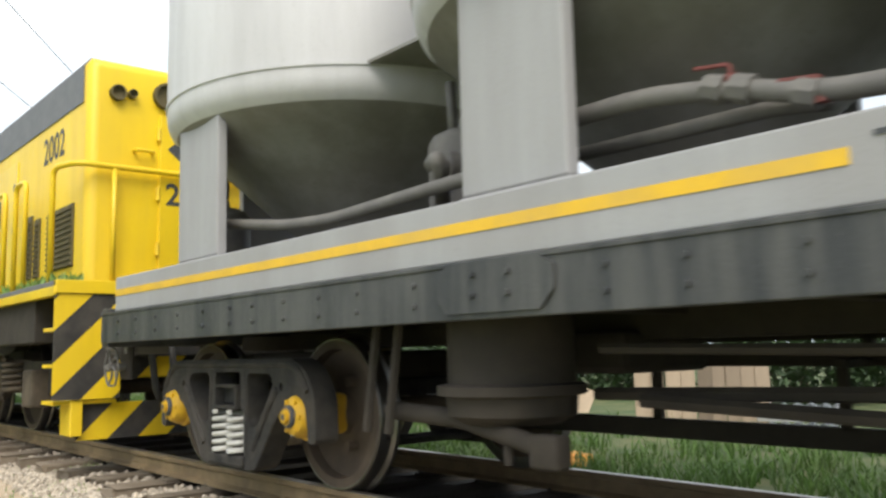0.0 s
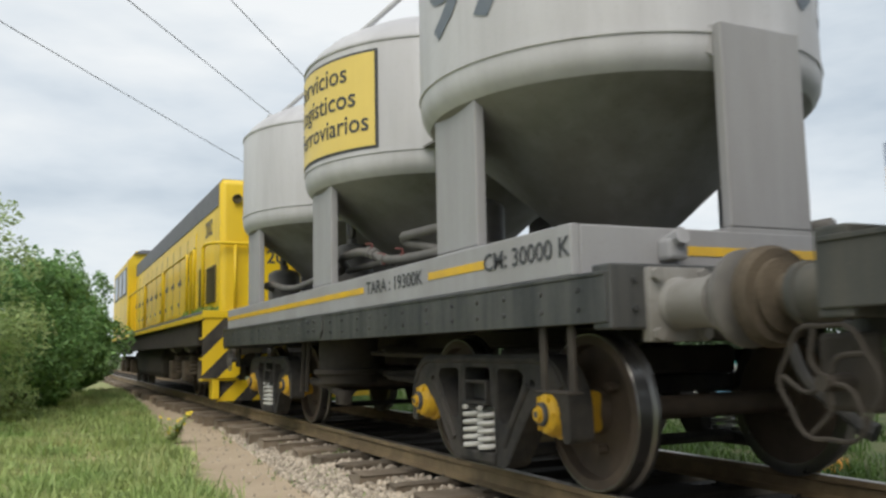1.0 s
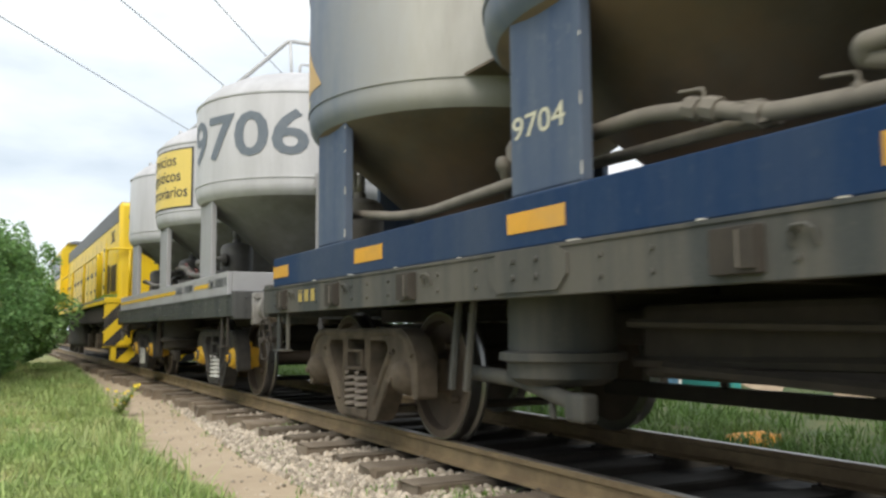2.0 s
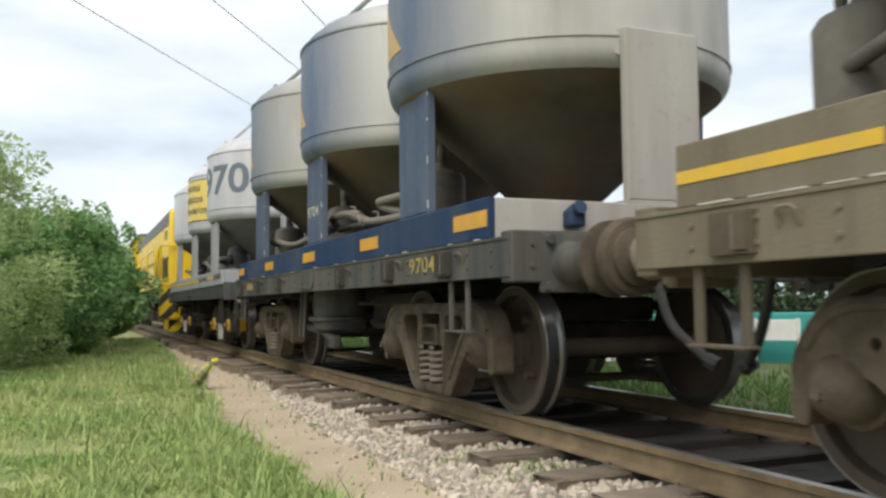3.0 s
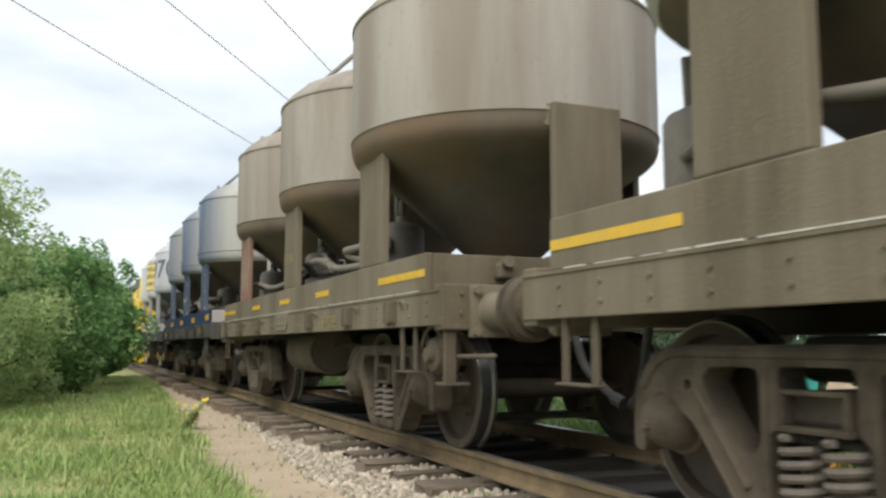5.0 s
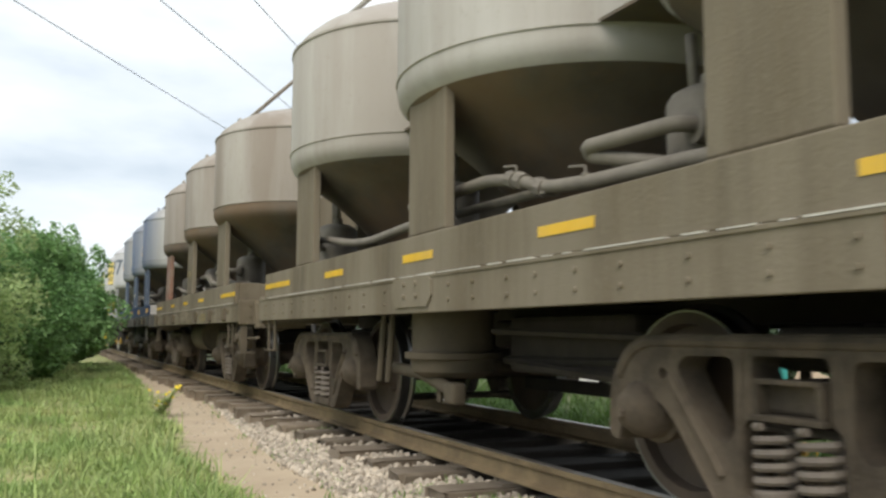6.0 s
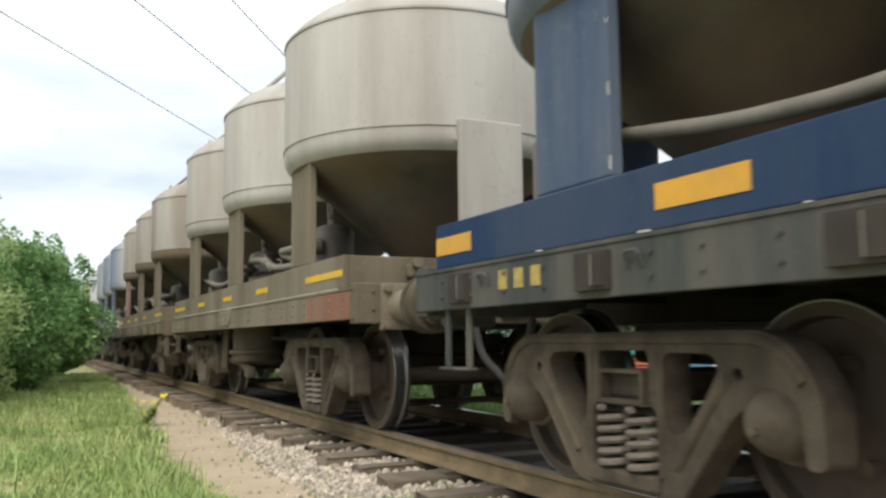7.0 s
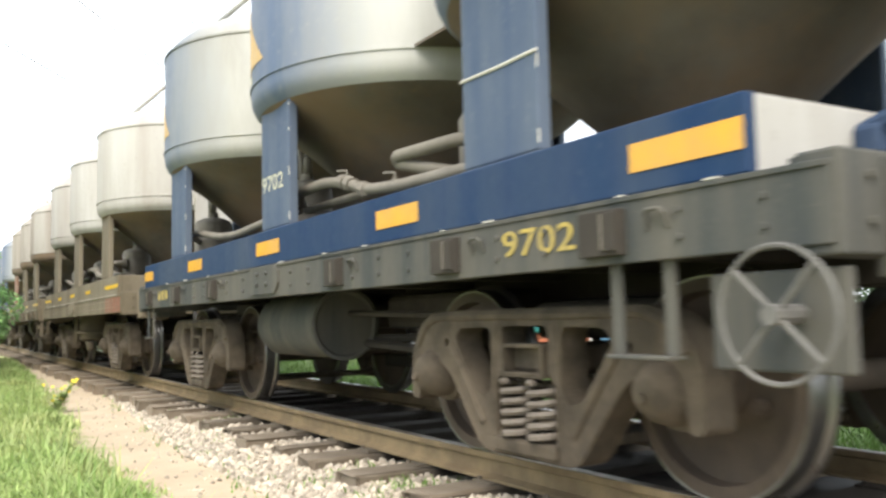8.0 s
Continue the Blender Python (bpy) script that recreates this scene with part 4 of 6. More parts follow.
def stake_pockets(parent, spots, mat):
    for y in spots:
        bm = bmesh.new()
        x = -HALF_W - 0.012
        box(bm, x - 0.035, x + 0.0, y - 0.11, y + 0.11, Z_SOLE + 0.03, Z_BOX - 0.045, 0.003)
        box(bm, x - 0.048, x - 0.02, y - 0.10, y - 0.03, Z_SOLE + 0.045, Z_BOX - 0.055, 0.003)
        pocket = part("stake_pocket", bm, M["under"] if mat is M["dark_sole"] else M["khaki_under"], parent)
        bm = bmesh.new()
        box(bm, x - 0.051, x - 0.046, y - 0.035, y - 0.028, Z_SOLE + 0.05, Z_BOX - 0.06, 0.001)
        part("worn_edge", bm, M["pipe"], pocket, "bare edge of the pocket")
        bm = bmesh.new()
        tube(bm, [(x, y - 0.31, 1.01), (x - 0.02, y - 0.31, 1.06), (x - 0.026, y - 0.29, 1.075), (x - 0.026, y - 0.24, 1.075), (x - 0.02, y - 0.22, 1.06), (x, y - 0.22, 1.01)], 0.009, 6)
        part("lashing_ring", bm, mat, parent)
    bm = bmesh.new()
    oct_ = [(-0.21, 0.93), (0.31, 0.93), (0.38, 1.0), (0.38, 1.09), (0.31, 1.125), (-0.21, 1.125), (-0.28, 1.09), (-0.28, 1.0)]
    plate(bm, oct_, [], 0.012, Matrix.Translation((-HALF_W - 0.026, 0, 0)))
    for u, z in ((-0.05, 1.0), (0.15, 1.0), (-0.05, 1.08), (0.15, 1.08)):
        rod(bm, (-HALF_W - 0.02, u, z), (-HALF_W - 0.042, u, z), 0.014, 6)
    part("patch_plate", bm, mat, parent)


def stripes(parent, spans, mat, z0, z1):
    for a, b in spans:
        bm = bmesh.new()
        box(bm, -HALF_W - 0.004, -HALF_W + 0.004, min(a, b), max(a, b), z0, z1)
        part("reflective_stripe", bm, mat, parent)


def side_text(parent, body, y, z, size, mat, width=None, out=0.005, x=-HALF_W, bold=0.0, name="lettering"):
    """Text on the near side: it reads from the front of the train towards its rear."""
    bm = letters(bmesh.new(), body, size, lambda u, v: (x - out, y - u, z + v), width, bold)
    return part(name, bm, mat, parent)


def tank_text(parent, body, yc, angle, z, size, mat, width, r=TANK_R + 0.006, bold=0.0):
    """Text round a tank; angle 0 faces the near side, positive angles turn to the rear."""
    def place(u, v):
        a = radians(angle) + u / r
        return (-r * math.cos(a), yc - r * math.sin(a), z + v)
    return part("lettering", letters(bmesh.new(), body, size, place, width, bold, True), mat, parent)


def tank_panel(parent, yc, a0, a1, z0, z1, mat, name, label="", out=0.008, corners=None):
    """A sheet bent round a tank between two angles."""
    bm = bmesh.new()
    n = 16
    r = TANK_R + out
    cols = []
    for i in range(n + 1):
        a = radians(a0 + (a1 - a0) * i / n)
        f = i / n
        lo, hi = (z0, z1) if corners is None else corners(f)
        cols.append([bm.verts.new((-k * math.cos(a), yc - k * math.sin(a), z)) for k, z in ((r, lo), (r, hi), (r - out + 0.001, hi), (r - out + 0.001, lo))])
    for p, q in zip(cols, cols[1:]):
        for j in range(4):
            bm.faces.new((p[j], p[(j + 1) % 4], q[(j + 1) % 4], q[j]))
    bmesh.ops.remove_doubles(bm, verts=bm.verts, dist=1e-5)
    bmesh.ops.recalc_face_normals(bm, faces=bm.faces)
    return part(name, bm, mat, parent, label)


def wagon(index, label, box_mat, sole_mat, shells, cone_mat, legs, bogie_mat, axle_mat, spring_mat, capped, stripe_mat, spans, gear, pipe_mat, chips, pockets, stripe_z, steps=(4.0, -3.81), heights=(0.905, 1.142, 1.395)):
    global Z_SOLE, Z_BOX, Z_DECK
    Z_SOLE, Z_BOX, Z_DECK = heights
    w = tagged(new("tank_wagon"), label, "wagon", "wagons of the cement train")
    place = Vector((TX, FIRST - PITCH * index + SLACK[index], RAIL))
    w.location = place
    MOVERS.append((w, place))
    frame_parts(w, box_mat, sole_mat, chips)
    for y, sh in zip(TANKS, shells):
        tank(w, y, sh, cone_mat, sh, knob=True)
    for y, lm in zip(TANKS, legs):
        leg(w, pose(-1.215, y, 0), lm)
        leg(w, pose(1.215, y, 0, 0, 0, 180), lm)
    leg(w, pose(0, BOX_F - 0.035, 0, 0, 0, -90), legs[0])
    leg(w, pose(0, -BOX + 0.035, 0, 0, 0, 90), M["khaki_tank"] if index in (1, 3, 4) else legs[2])
    for yc in (2.81, -2.81):
        bogie(w, yc, bogie_mat, axle_mat, spring_mat, capped)
    for y in AXLES:
        wheelset(w, y)
    end_gear(w, sole_mat if index else M["grey_cone"], M["bogie"] if index else M["pipe_dark"])
    deck_pipes(w, pipe_mat, M["valve_red"] if index == 0 else pipe_mat)
    for y, sh in zip(TANKS, shells):
        top_rail(w, y, sh)
    for y in (1.455, -1.455):
        tie_plate(w, y, cone_mat)
    under_gear(w, gear, M["dark_sole"] if index in (1, 4) else (M["under"] if index == 0 else M["khaki_under"]), steps)
    if pockets:
        stake_pockets(w, pockets, sole_mat)
    stripes(w, spans, stripe_mat, *stripe_z)
    return w


def wagons():
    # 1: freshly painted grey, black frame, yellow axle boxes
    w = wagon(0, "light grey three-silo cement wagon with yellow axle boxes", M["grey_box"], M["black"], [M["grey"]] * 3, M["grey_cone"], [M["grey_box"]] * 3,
              M["bogie_black"], M["axle_yellow"], M["white_spring"], 1, M["yellow"], [(BOX_F - 0.004, -1.34), (-2.608, -3.40)], "cylinder", M["pipe_dark"], 0.0, (), (1.254, 1.303), (-4.1,))
    side_text(w, "TARA : 19300K", -1.41, 1.238, 0.14, M["lettering"], 1.11, bold=0.002)
    side_text(w, "CM: 30000 K", -3.40, 1.238, 0.14, M["lettering"], 0.90, bold=0.002)
    tank_text(w, "9706", TANKS[2], -5, 2.79, 0.73, M["grey_number"], 1.88, bold=0.013)
    tank_text(w, "9706", TANKS[2], 103, 2.79, 0.73, M["grey_number"], 1.88, bold=0.013)
    panel = tank_panel(w, TANKS[1], -32, 42, 2.555, 3.45, M["lettering"], "sign_frame", "dark frame of the sign", 0.006)
    tank_panel(panel, TANKS[1], -30.8, 40.8, 2.58, 3.425, M["sign"], "sign_panel", "pale yellow company sign", 0.012)
    for i, (line, width) in enumerate((("Servicios", 0.96), ("Logísticos", 1.06), ("Ferroviarios", 1.20))):
        tank_text(panel, line, TANKS[1], -12, 3.20 - i * 0.24, 0.245, M["lettering"], width, TANK_R + 0.016, bold=0.002)
    stripe = bmesh.new()
    box(stripe, -0.60, HALF_W - 0.3, -BOX - 0.004, -BOX + 0.004, 1.254, 1.303)
    part("reflective_stripe", stripe, M["yellow"], w)
    hand_wheel(w, -1.22, FRAME - 0.05, 0.72, 0, 0.15, M["pipe_dark"], True)
    stake_pockets(w, (), M["black"])
    bm = bmesh.new()
    for a in (86, 92):
        p = Vector((-math.cos(radians(a)), -math.sin(radians(a)), 0)) * (TANK_R + 0.03)
        rod(bm, (p.x, TANKS[2] + p.y, 3.0), (p.x, TANKS[2] + p.y, 3.12), 0.05, 8, 0.03)
    box(bm, p.x - 0.18, p.x + 0.02, TANKS[2] + p.y - 0.06, TANKS[2] + p.y + 0.06, 2.975, 3.0, 0.004)
    part("lamp_bracket", bm, M["grey_cone"], w)

    # 2 and 5: blue, amber stripes
    pk = (3.87, 2.64, 1.36, -1.26, -2.57, -3.67)
    amber = [(4.212, 3.78), (2.26, 1.78), (0.235, -0.247), (-1.80, -2.27), (-3.80, -4.292)]
    for k, number in ((1, "9704"), (4, "9702")):
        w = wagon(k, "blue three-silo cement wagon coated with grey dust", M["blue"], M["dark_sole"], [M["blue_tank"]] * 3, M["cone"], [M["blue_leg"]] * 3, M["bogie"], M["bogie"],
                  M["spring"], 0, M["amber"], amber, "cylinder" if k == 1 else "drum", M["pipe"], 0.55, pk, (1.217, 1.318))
        # operator's initials: three plain stencil blocks
        for i in range(3):
            bm = bmesh.new()
            y = 3.42 - i * 0.155
            box(bm, -HALF_W - 0.016, -HALF_W - 0.012, y - 0.04, y + 0.04, 0.985, 1.08)
            part("stencil_mark", bm, M["ochre"], w)
        side_text(w, number, -3.03, 0.977, 0.155, M["ochre"], 0.48, 0.018, -HALF_W, 0.001)
        side_text(w, number, TANKS[1] + 0.27, 1.70, 0.165, M["cream"], 0.45, 0.003, -1.25, 0.001)
        for yc in TANKS:
            tank_panel(w, yc, -34, 2, 2.9, 3.5, M["chevron"], "chevron_mark", "faded orange chevron", 0.004, lambda f: (2.66, 2.67 + 0.80 * (1 - f)))
            bm = bmesh.new()
            for i in range(3):
                a0 = radians(-30 + i * 7)
                r = TANK_R + 0.004
                vs = [bm.verts.new((-r * math.cos(a), yc - r * math.sin(a), z)) for a, z in ((a0, 2.51), (a0 + 0.085, 2.51), (a0 + 0.085, 2.61), (a0, 2.61))]
                bm.faces.new(vs)
            part("painted_bars", bm, M["cream"], w)
        if k == 4:
            bm = bmesh.new()
            tube(bm, [(-1.252, TANKS[2] + 0.297, 1.845), (-1.252, TANKS[2], 1.838), (-1.252, TANKS[2] - 0.297, 1.84)], 0.008, 6)
            part("weld_bead", bm, M["chip"], w, "pale weld across the post")
            hand_wheel(w, -1.37, -4.42, 0.718, 0, 0.195, M["pipe_dark"], backing=M["dark_sole"])
        else:
            hand_wheel(w, -1.30, 4.50, 0.67, 0, 0.19, M["under"], True)

    # 3 and 4: khaki, buried in cement dust
    bars = [(4.212, 3.23), (1.87, 1.374), (0.208, -0.275), (-1.407, -1.884), (-3.323, -4.29)]
    bars_pale = [(4.212, 3.20), (2.01, 1.53), (0.235, -0.248), (-1.509, -1.98), (-3.327, -4.292)]
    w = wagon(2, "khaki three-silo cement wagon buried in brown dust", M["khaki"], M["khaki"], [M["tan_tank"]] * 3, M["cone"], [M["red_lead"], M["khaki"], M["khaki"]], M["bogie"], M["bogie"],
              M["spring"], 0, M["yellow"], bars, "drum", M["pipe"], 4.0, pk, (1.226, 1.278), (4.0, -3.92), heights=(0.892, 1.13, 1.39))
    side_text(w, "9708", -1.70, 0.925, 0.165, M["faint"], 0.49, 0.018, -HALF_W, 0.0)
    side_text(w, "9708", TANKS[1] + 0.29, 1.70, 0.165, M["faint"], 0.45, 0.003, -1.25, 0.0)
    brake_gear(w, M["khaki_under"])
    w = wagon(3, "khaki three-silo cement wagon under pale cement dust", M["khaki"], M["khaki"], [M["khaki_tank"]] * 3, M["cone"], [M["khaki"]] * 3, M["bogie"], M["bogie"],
              M["spring"], 0, M["yellow"], bars_pale, "cylinder", M["pipe"], 4.0, (), (1.226, 1.278), (4.0,), (0.892, 1.13, 1.39))
    bm = bmesh.new()
    box(bm, -HALF_W - 0.016, -HALF_W - 0.011, -4.50, -3.42, Z_SOLE + 0.008, Z_BOX - 0.03)
    part("primer_patch", bm, M["primer"], w, "bare red primer on the frame")
    stake_pockets(w, (), M["khaki"])


wagons()

# ---- locomotive ----


def striped(bm_y, bm_k, x0, x1, z0, z1, y, thick=0.02, step=0.26, lean=1.0):
    """Slanting hazard stripes on a plate that faces the train's rear."""
    n0 = int((x0 - (z1 - z0)) / step) - 2
    n1 = int((x1 + (z1 - z0)) / step) + 2
    for n in range(n0, n1):
        poly = [(n * step, z0), ((n + 1) * step, z0), ((n + 1) * step + lean * (z1 - z0), z1), (n * step + lean * (z1 - z0), z1)]

        def clip(poly, axis, v, keep_more):
            out = []
            for a, b in zip(poly, poly[1:] + poly[:1]):
                ia = (a[axis] >= v) if keep_more else (a[axis] <= v)
                ib = (b[axis] >= v) if keep_more else (b[axis] <= v)
                if ia:
                    out.append(a)
                if ia != ib:
                    f = (v - a[axis]) / (b[axis] - a[axis])
                    out.append((a[0] + f * (b[0] - a[0]), a[1] + f * (b[1] - a[1])))
            return out
        poly = clip(poly, 0, x0, True)
        if len(poly) > 2:
            poly = clip(poly, 0, x1, False)
        if len(poly) < 3:
            continue
        bm = bm_y if n % 2 else bm_k
        a = [bm.verts.new((x, y, z)) for x, z in poly]
        b = [bm.verts.new((x, y + thick, z)) for x, z in poly]
        bm.faces.new(a)
        bm.faces.new(b[::-1])
        for i in range(len(a)):
            j = (i + 1) % len(a)
            bm.faces.new((a[i], b[i], b[j], a[j]))


def hood_section(half, z0, z1, chamfer):
    return [(-half, z0), (-half, z1 - chamfer), (-half + chamfer * 0.75, z1), (half - chamfer * 0.75, z1), (half, z1 - chamfer), (half, z0)]


def extrude_along(bm, section, y0, y1):
    a = [bm.verts.new((x, y0, z)) for x, z in section]
    b = [bm.verts.new((x, y1, z)) for x, z in section]
    bm.faces.new(a)
    bm.faces.new(b[::-1])
    for i in range(len(a)):
        j = (i + 1) % len(a)
        bm.faces.new((a[i], b[i], b[j], a[j]))
    bmesh.ops.recalc_face_normals(bm, faces=bm.faces)
    return bm


def locomotive():
    """Long-hood diesel; its own y axis starts at the rear end of its deck."""
    L = tagged(new("locomotive"), "bright yellow diesel locomotive with a grey roof and black hazard stripes", "locomotive")
    place = Vector((TX, 7.45, RAIL))
    L.location = place
    MOVERS.append((L, place))
    HW, DW = 1.26, 1.52          # half width of hood and deck
    zd = 1.44                    # deck
    # hood, with rounded rear corners
    bm = bmesh.new()
    sec = hood_section(HW, zd, 3.43, 0.07)
    extrude_along(bm, sec, 0.12, 13.0)
    es = [e for e in bm.edges if all(abs(v.co.y - 0.12) < 1e-4 for v in e.verts) and max(v.co.z for v in e.verts) > zd + 0.1]
    bmesh.ops.bevel(bm, geom=es, offset=0.10, segments=4, profile=0.5, affect="EDGES")
    part("hood", bm, M["loco"], L, smooth=35)
    bm = bmesh.new()
    roof = [(-HW - 0.012, 3.03), (-HW - 0.012, 3.365), (-HW + 0.05, 3.442), (HW - 0.05, 3.442), (HW + 0.012, 3.365), (HW + 0.012, 3.03)]
    extrude_along(bm, roof, 0.24, 13.02)
    roof = part("roof", bm, M["roof"], L, "dark grey roof panels")
    for k in range(14):
        bm = bmesh.new()
        box(bm, -HW + 0.22, HW - 0.22, 0.8 + k * 0.86, 1.62 + k * 0.86, 3.44, 3.465, 0.006)
        part("roof_panel", bm, M["roof"], roof)
    for x, y, r, h in ((-0.3, 5.0, 0.12, 3.62), (-0.7, 9.0, 0.05, 3.57)):
        bm = bmesh.new()
        rod(bm, (x, y, 3.43), (x, y, h), r, 12)
        part("exhaust", bm, M["roof"], roof)
    # doors and grilles along the near side, hinges and latches
    for s in (-1, 1):
        for k in range(11):
            y0 = 2.35 + k * 0.95
            bm = bmesh.new()
            x = s * (HW + 0.015)
            box(bm, min(x, x - s * 0.03), max(x, x - s * 0.03), y0, y0 + 0.86, zd + 0.10, 2.88, 0.008)
            d = part("hood_door", bm, M["loco"], L)
            for z in (1.75, 2.15, 2.6):
                bm = bmesh.new()
                rod(bm, (x + s * 0.012, y0 + 0.03, z - 0.04), (x + s * 0.012, y0 + 0.03, z + 0.04), 0.014, 6)
                part("hinge", bm, M["roof"], d)
            bm = bmesh.new()
            box(bm, min(x, x + s * 0.03), max(x, x + s * 0.03), y0 + 0.70, y0 + 0.76, 2.1, 2.22, 0.006)
            part("latch", bm, M["roof"], d)
            bm = bmesh.new()
            box(bm, min(x, x + s * 0.003), max(x, x + s * 0.003), y0 + 0.862, y0 + 0.90, zd + 0.12, 2.86)
            part("door_seal", bm, M["roof"], d)
        for y0, y1, z0, z1 in ((0.42, 1.18, zd + 0.16, zd + 0.72), (1.45, 1.62, zd + 0.14, zd + 0.72), (1.72, 1.90, zd + 0.14, zd + 0.78), (3.0, 3.3, 2.25, 2.55)):
            bm = bmesh.new()
            x = s * (HW + 0.02)
            box(bm, min(x, x - s * 0.03), max(x, x - s * 0.03), y0, y1, z0, z1, 0.006)
            n = int((z1 - z0) / 0.05)
            for i in range(n):
                box(bm, min(x, x + s * 0.014), max(x, x + s * 0.014), y0 + 0.02, y1 - 0.02, z0 + 0.05 * i + 0.008, z0 + 0.05 * i + 0.028)
            part("grille", bm, M["grille"], L, "dark louvred air intake")
    side_text(L, "2002", 1.42, 2.67, 0.36, M["lettering"], 0.66, 0.004, -HW, 0.006)
    # rear face: lamps, door with its hinges, number and emblem
    bm = bmesh.new()
    box(bm, -0.63, 0.63, 0.095, 0.13, zd + 0.12, 2.98, 0.01)
    d = part("end_door", bm, M["loco"], L)
    for z in (1.75, 2.25, 2.80):
        bm = bmesh.new()
        rod(bm, (-0.64, 0.10, z - 0.06), (-0.64, 0.10, z + 0.06), 0.022, 6)
        part("hinge", bm, M["loco"], d)
    bm = bmesh.new()
    tube(bm, [(-0.86, 0.12, 2.62), (-0.86, 0.05, 2.62), (-0.70, 0.05, 2.62), (-0.70, 0.12, 2.62)], 0.016, 6, 0.03)
    part("grab_iron", bm, M["loco"], d)
    for x, z, r in ((-1.02, 3.12, 0.07), (-0.89, 3.13, 0.04), (-0.58, 3.16, 0.12), (0.58, 3.16, 0.12), (0.89, 3.13, 0.04), (1.02, 3.12, 0.07)):
        bm = bmesh.new()
        m = Matrix.Translation((x, 0.13, z)) @ Matrix.Rotation(radians(90), 4, "X")
        lathe(bm, [(0.0, 0.03), (r * 0.75, 0.04), (r * 0.8, 0.075), (r, 0.075), (r, 0.0), (0.0, 0.0)], 20, m)
        part("lamp", bm, M["grille"], L, "round rear lamp")
    bm = letters(bmesh.new(), "2002", 0.28, lambda u, v: (-0.57 + u, 0.092, 2.16 + v), 0.55, 0.005)
    part("lettering", bm, M["lettering"], d)
    bm = bmesh.new()
    for s in (-1, 1):
        vs = [bm.verts.new(p) for p in ((-0.36 + s * 0.20, 0.092, 2.67), (-0.36 + s * 0.06, 0.092, 2.79), (-0.36 + s * 0.06, 0.092, 2.55))]
        bm.faces.new(vs)
    box(bm, -0.40, -0.32, 0.089, 0.092, 2.55, 2.79)
    part("emblem", bm, M["lettering"], d)
    # cab and nose
    bm = bmesh.new()
    extrude_along(bm, hood_section(1.50, zd, 3.78, 0.28), 13.0, 18.2)
    part("cab", bm, M["loco"], L, smooth=30)
    bm = bmesh.new()
    extrude_along(bm, [(-1.35, 3.70), (-1.15, 3.80), (1.15, 3.80), (1.35, 3.70)], 12.9, 18.3)
    part("cab_roof", bm, M["roof"], L)
    for y0, y1 in ((13.3, 14.4), (14.7, 15.8), (16.2, 17.6)):
        bm = bmesh.new()
        box(bm, -1.52, -1.49, y0, y1, 2.55, 3.35, 0.02)
        f = part("cab_window", bm, M["roof"], L)
        bm = bmesh.new()
        box(bm, -1.526, -1.521, y0 + 0.06, y1 - 0.06, 2.61, 3.29)
        part("pane", bm, M["glass"], f)
    bm = bmesh.new()
    extrude_along(bm, hood_section(1.05, zd, 2.6, 0.2), 18.2, 19.4)
    part("nose", bm, M["loco"], L)
    # deck, edge beam, hand rails
    bm = bmesh.new()
    box(bm, -DW, DW, 0.0, 19.6, zd - 0.05, zd - 0.005, 0.006)
    part("deck", bm, M["roof"], L)
    for s in (-1, 1):
        bm = bmesh.new()
        x = s * (DW + 0.01)
        box(bm, min(x, x - s * 0.06), max(x, x - s * 0.06), 0.0, 19.6, zd - 0.13, zd - 0.052, 0.006)
        part("deck_edge", bm, M["loco"], L)
        bm = bmesh.new()
        box(bm, min(x - s * 0.07, x - s * 0.35), max(x - s * 0.07, x - s * 0.35), 0.8, 19.2, zd - 0.50, zd - 0.06, 0.01)
        part("side_sill", bm, M["under"], L)
    bm = bmesh.new()
    box(bm, -DW, DW, -0.02, 0.06, zd - 0.11, zd + 0.0, 0.006)
    part("end_beam", bm, M["loco"], L)
    X = -DW + 0.05
    for a, b in ((0.04, 1.75), (1.95, 5.0), (5.2, 8.4), (8.6, 12.6)):
        bm = bmesh.new()
        ts = [(X, a, zd), (X, a, zd + 1.02), (X, b, zd + 1.02), (X, b, zd)]
        if a < 0.1:
            ts = [(X, 1.55, zd), (X, 1.55, zd + 1.02), (X, 1.2, zd + 1.02), (X, 1.2, zd)]
        tube(bm, ts, 0.024, 8, 0.10)
        part("hand_rail", bm, M["loco"], L, smooth=50)
    bm = bmesh.new()
    tube(bm, [(X, 0.35, zd), (X, 0.35, zd + 1.0), (X + 0.1, 0.04, zd + 1.0), (1.0, 0.04, zd + 1.0), (1.0, 0.04, zd)], 0.026, 8, 0.10)
    tube(bm, [(-1.05, 0.04, zd), (-1.05, 0.04, zd + 1.0)], 0.022, 8)
    tube(bm, [(-0.1, 0.04, zd), (-0.1, 0.04, zd + 1.0)], 0.022, 8)
    part("hand_rail", bm, M["loco"], L, smooth=50)
    # hazard panels of the steps, pilot below
    for x0, x1, z0, z1, y in ((-DW, -0.98, 0.46, zd - 0.115, 0.0), (0.98, DW, 0.46, zd - 0.115, 0.0), (-1.30, 1.30, 0.12, 0.42, 0.10), (-0.95, 0.95, 0.62, 0.88, 0.14)):
        by, bk = bmesh.new(), bmesh.new()
        striped(by, bk, x0, x1, z0, z1, y, lean=1.0 if x0 < 0 else -1.0)
        p = part("hazard_panel", by, M["loco"], L, "yellow and black hazard stripes")
        part("black_stripe", bk, M["bogie_black"], p)
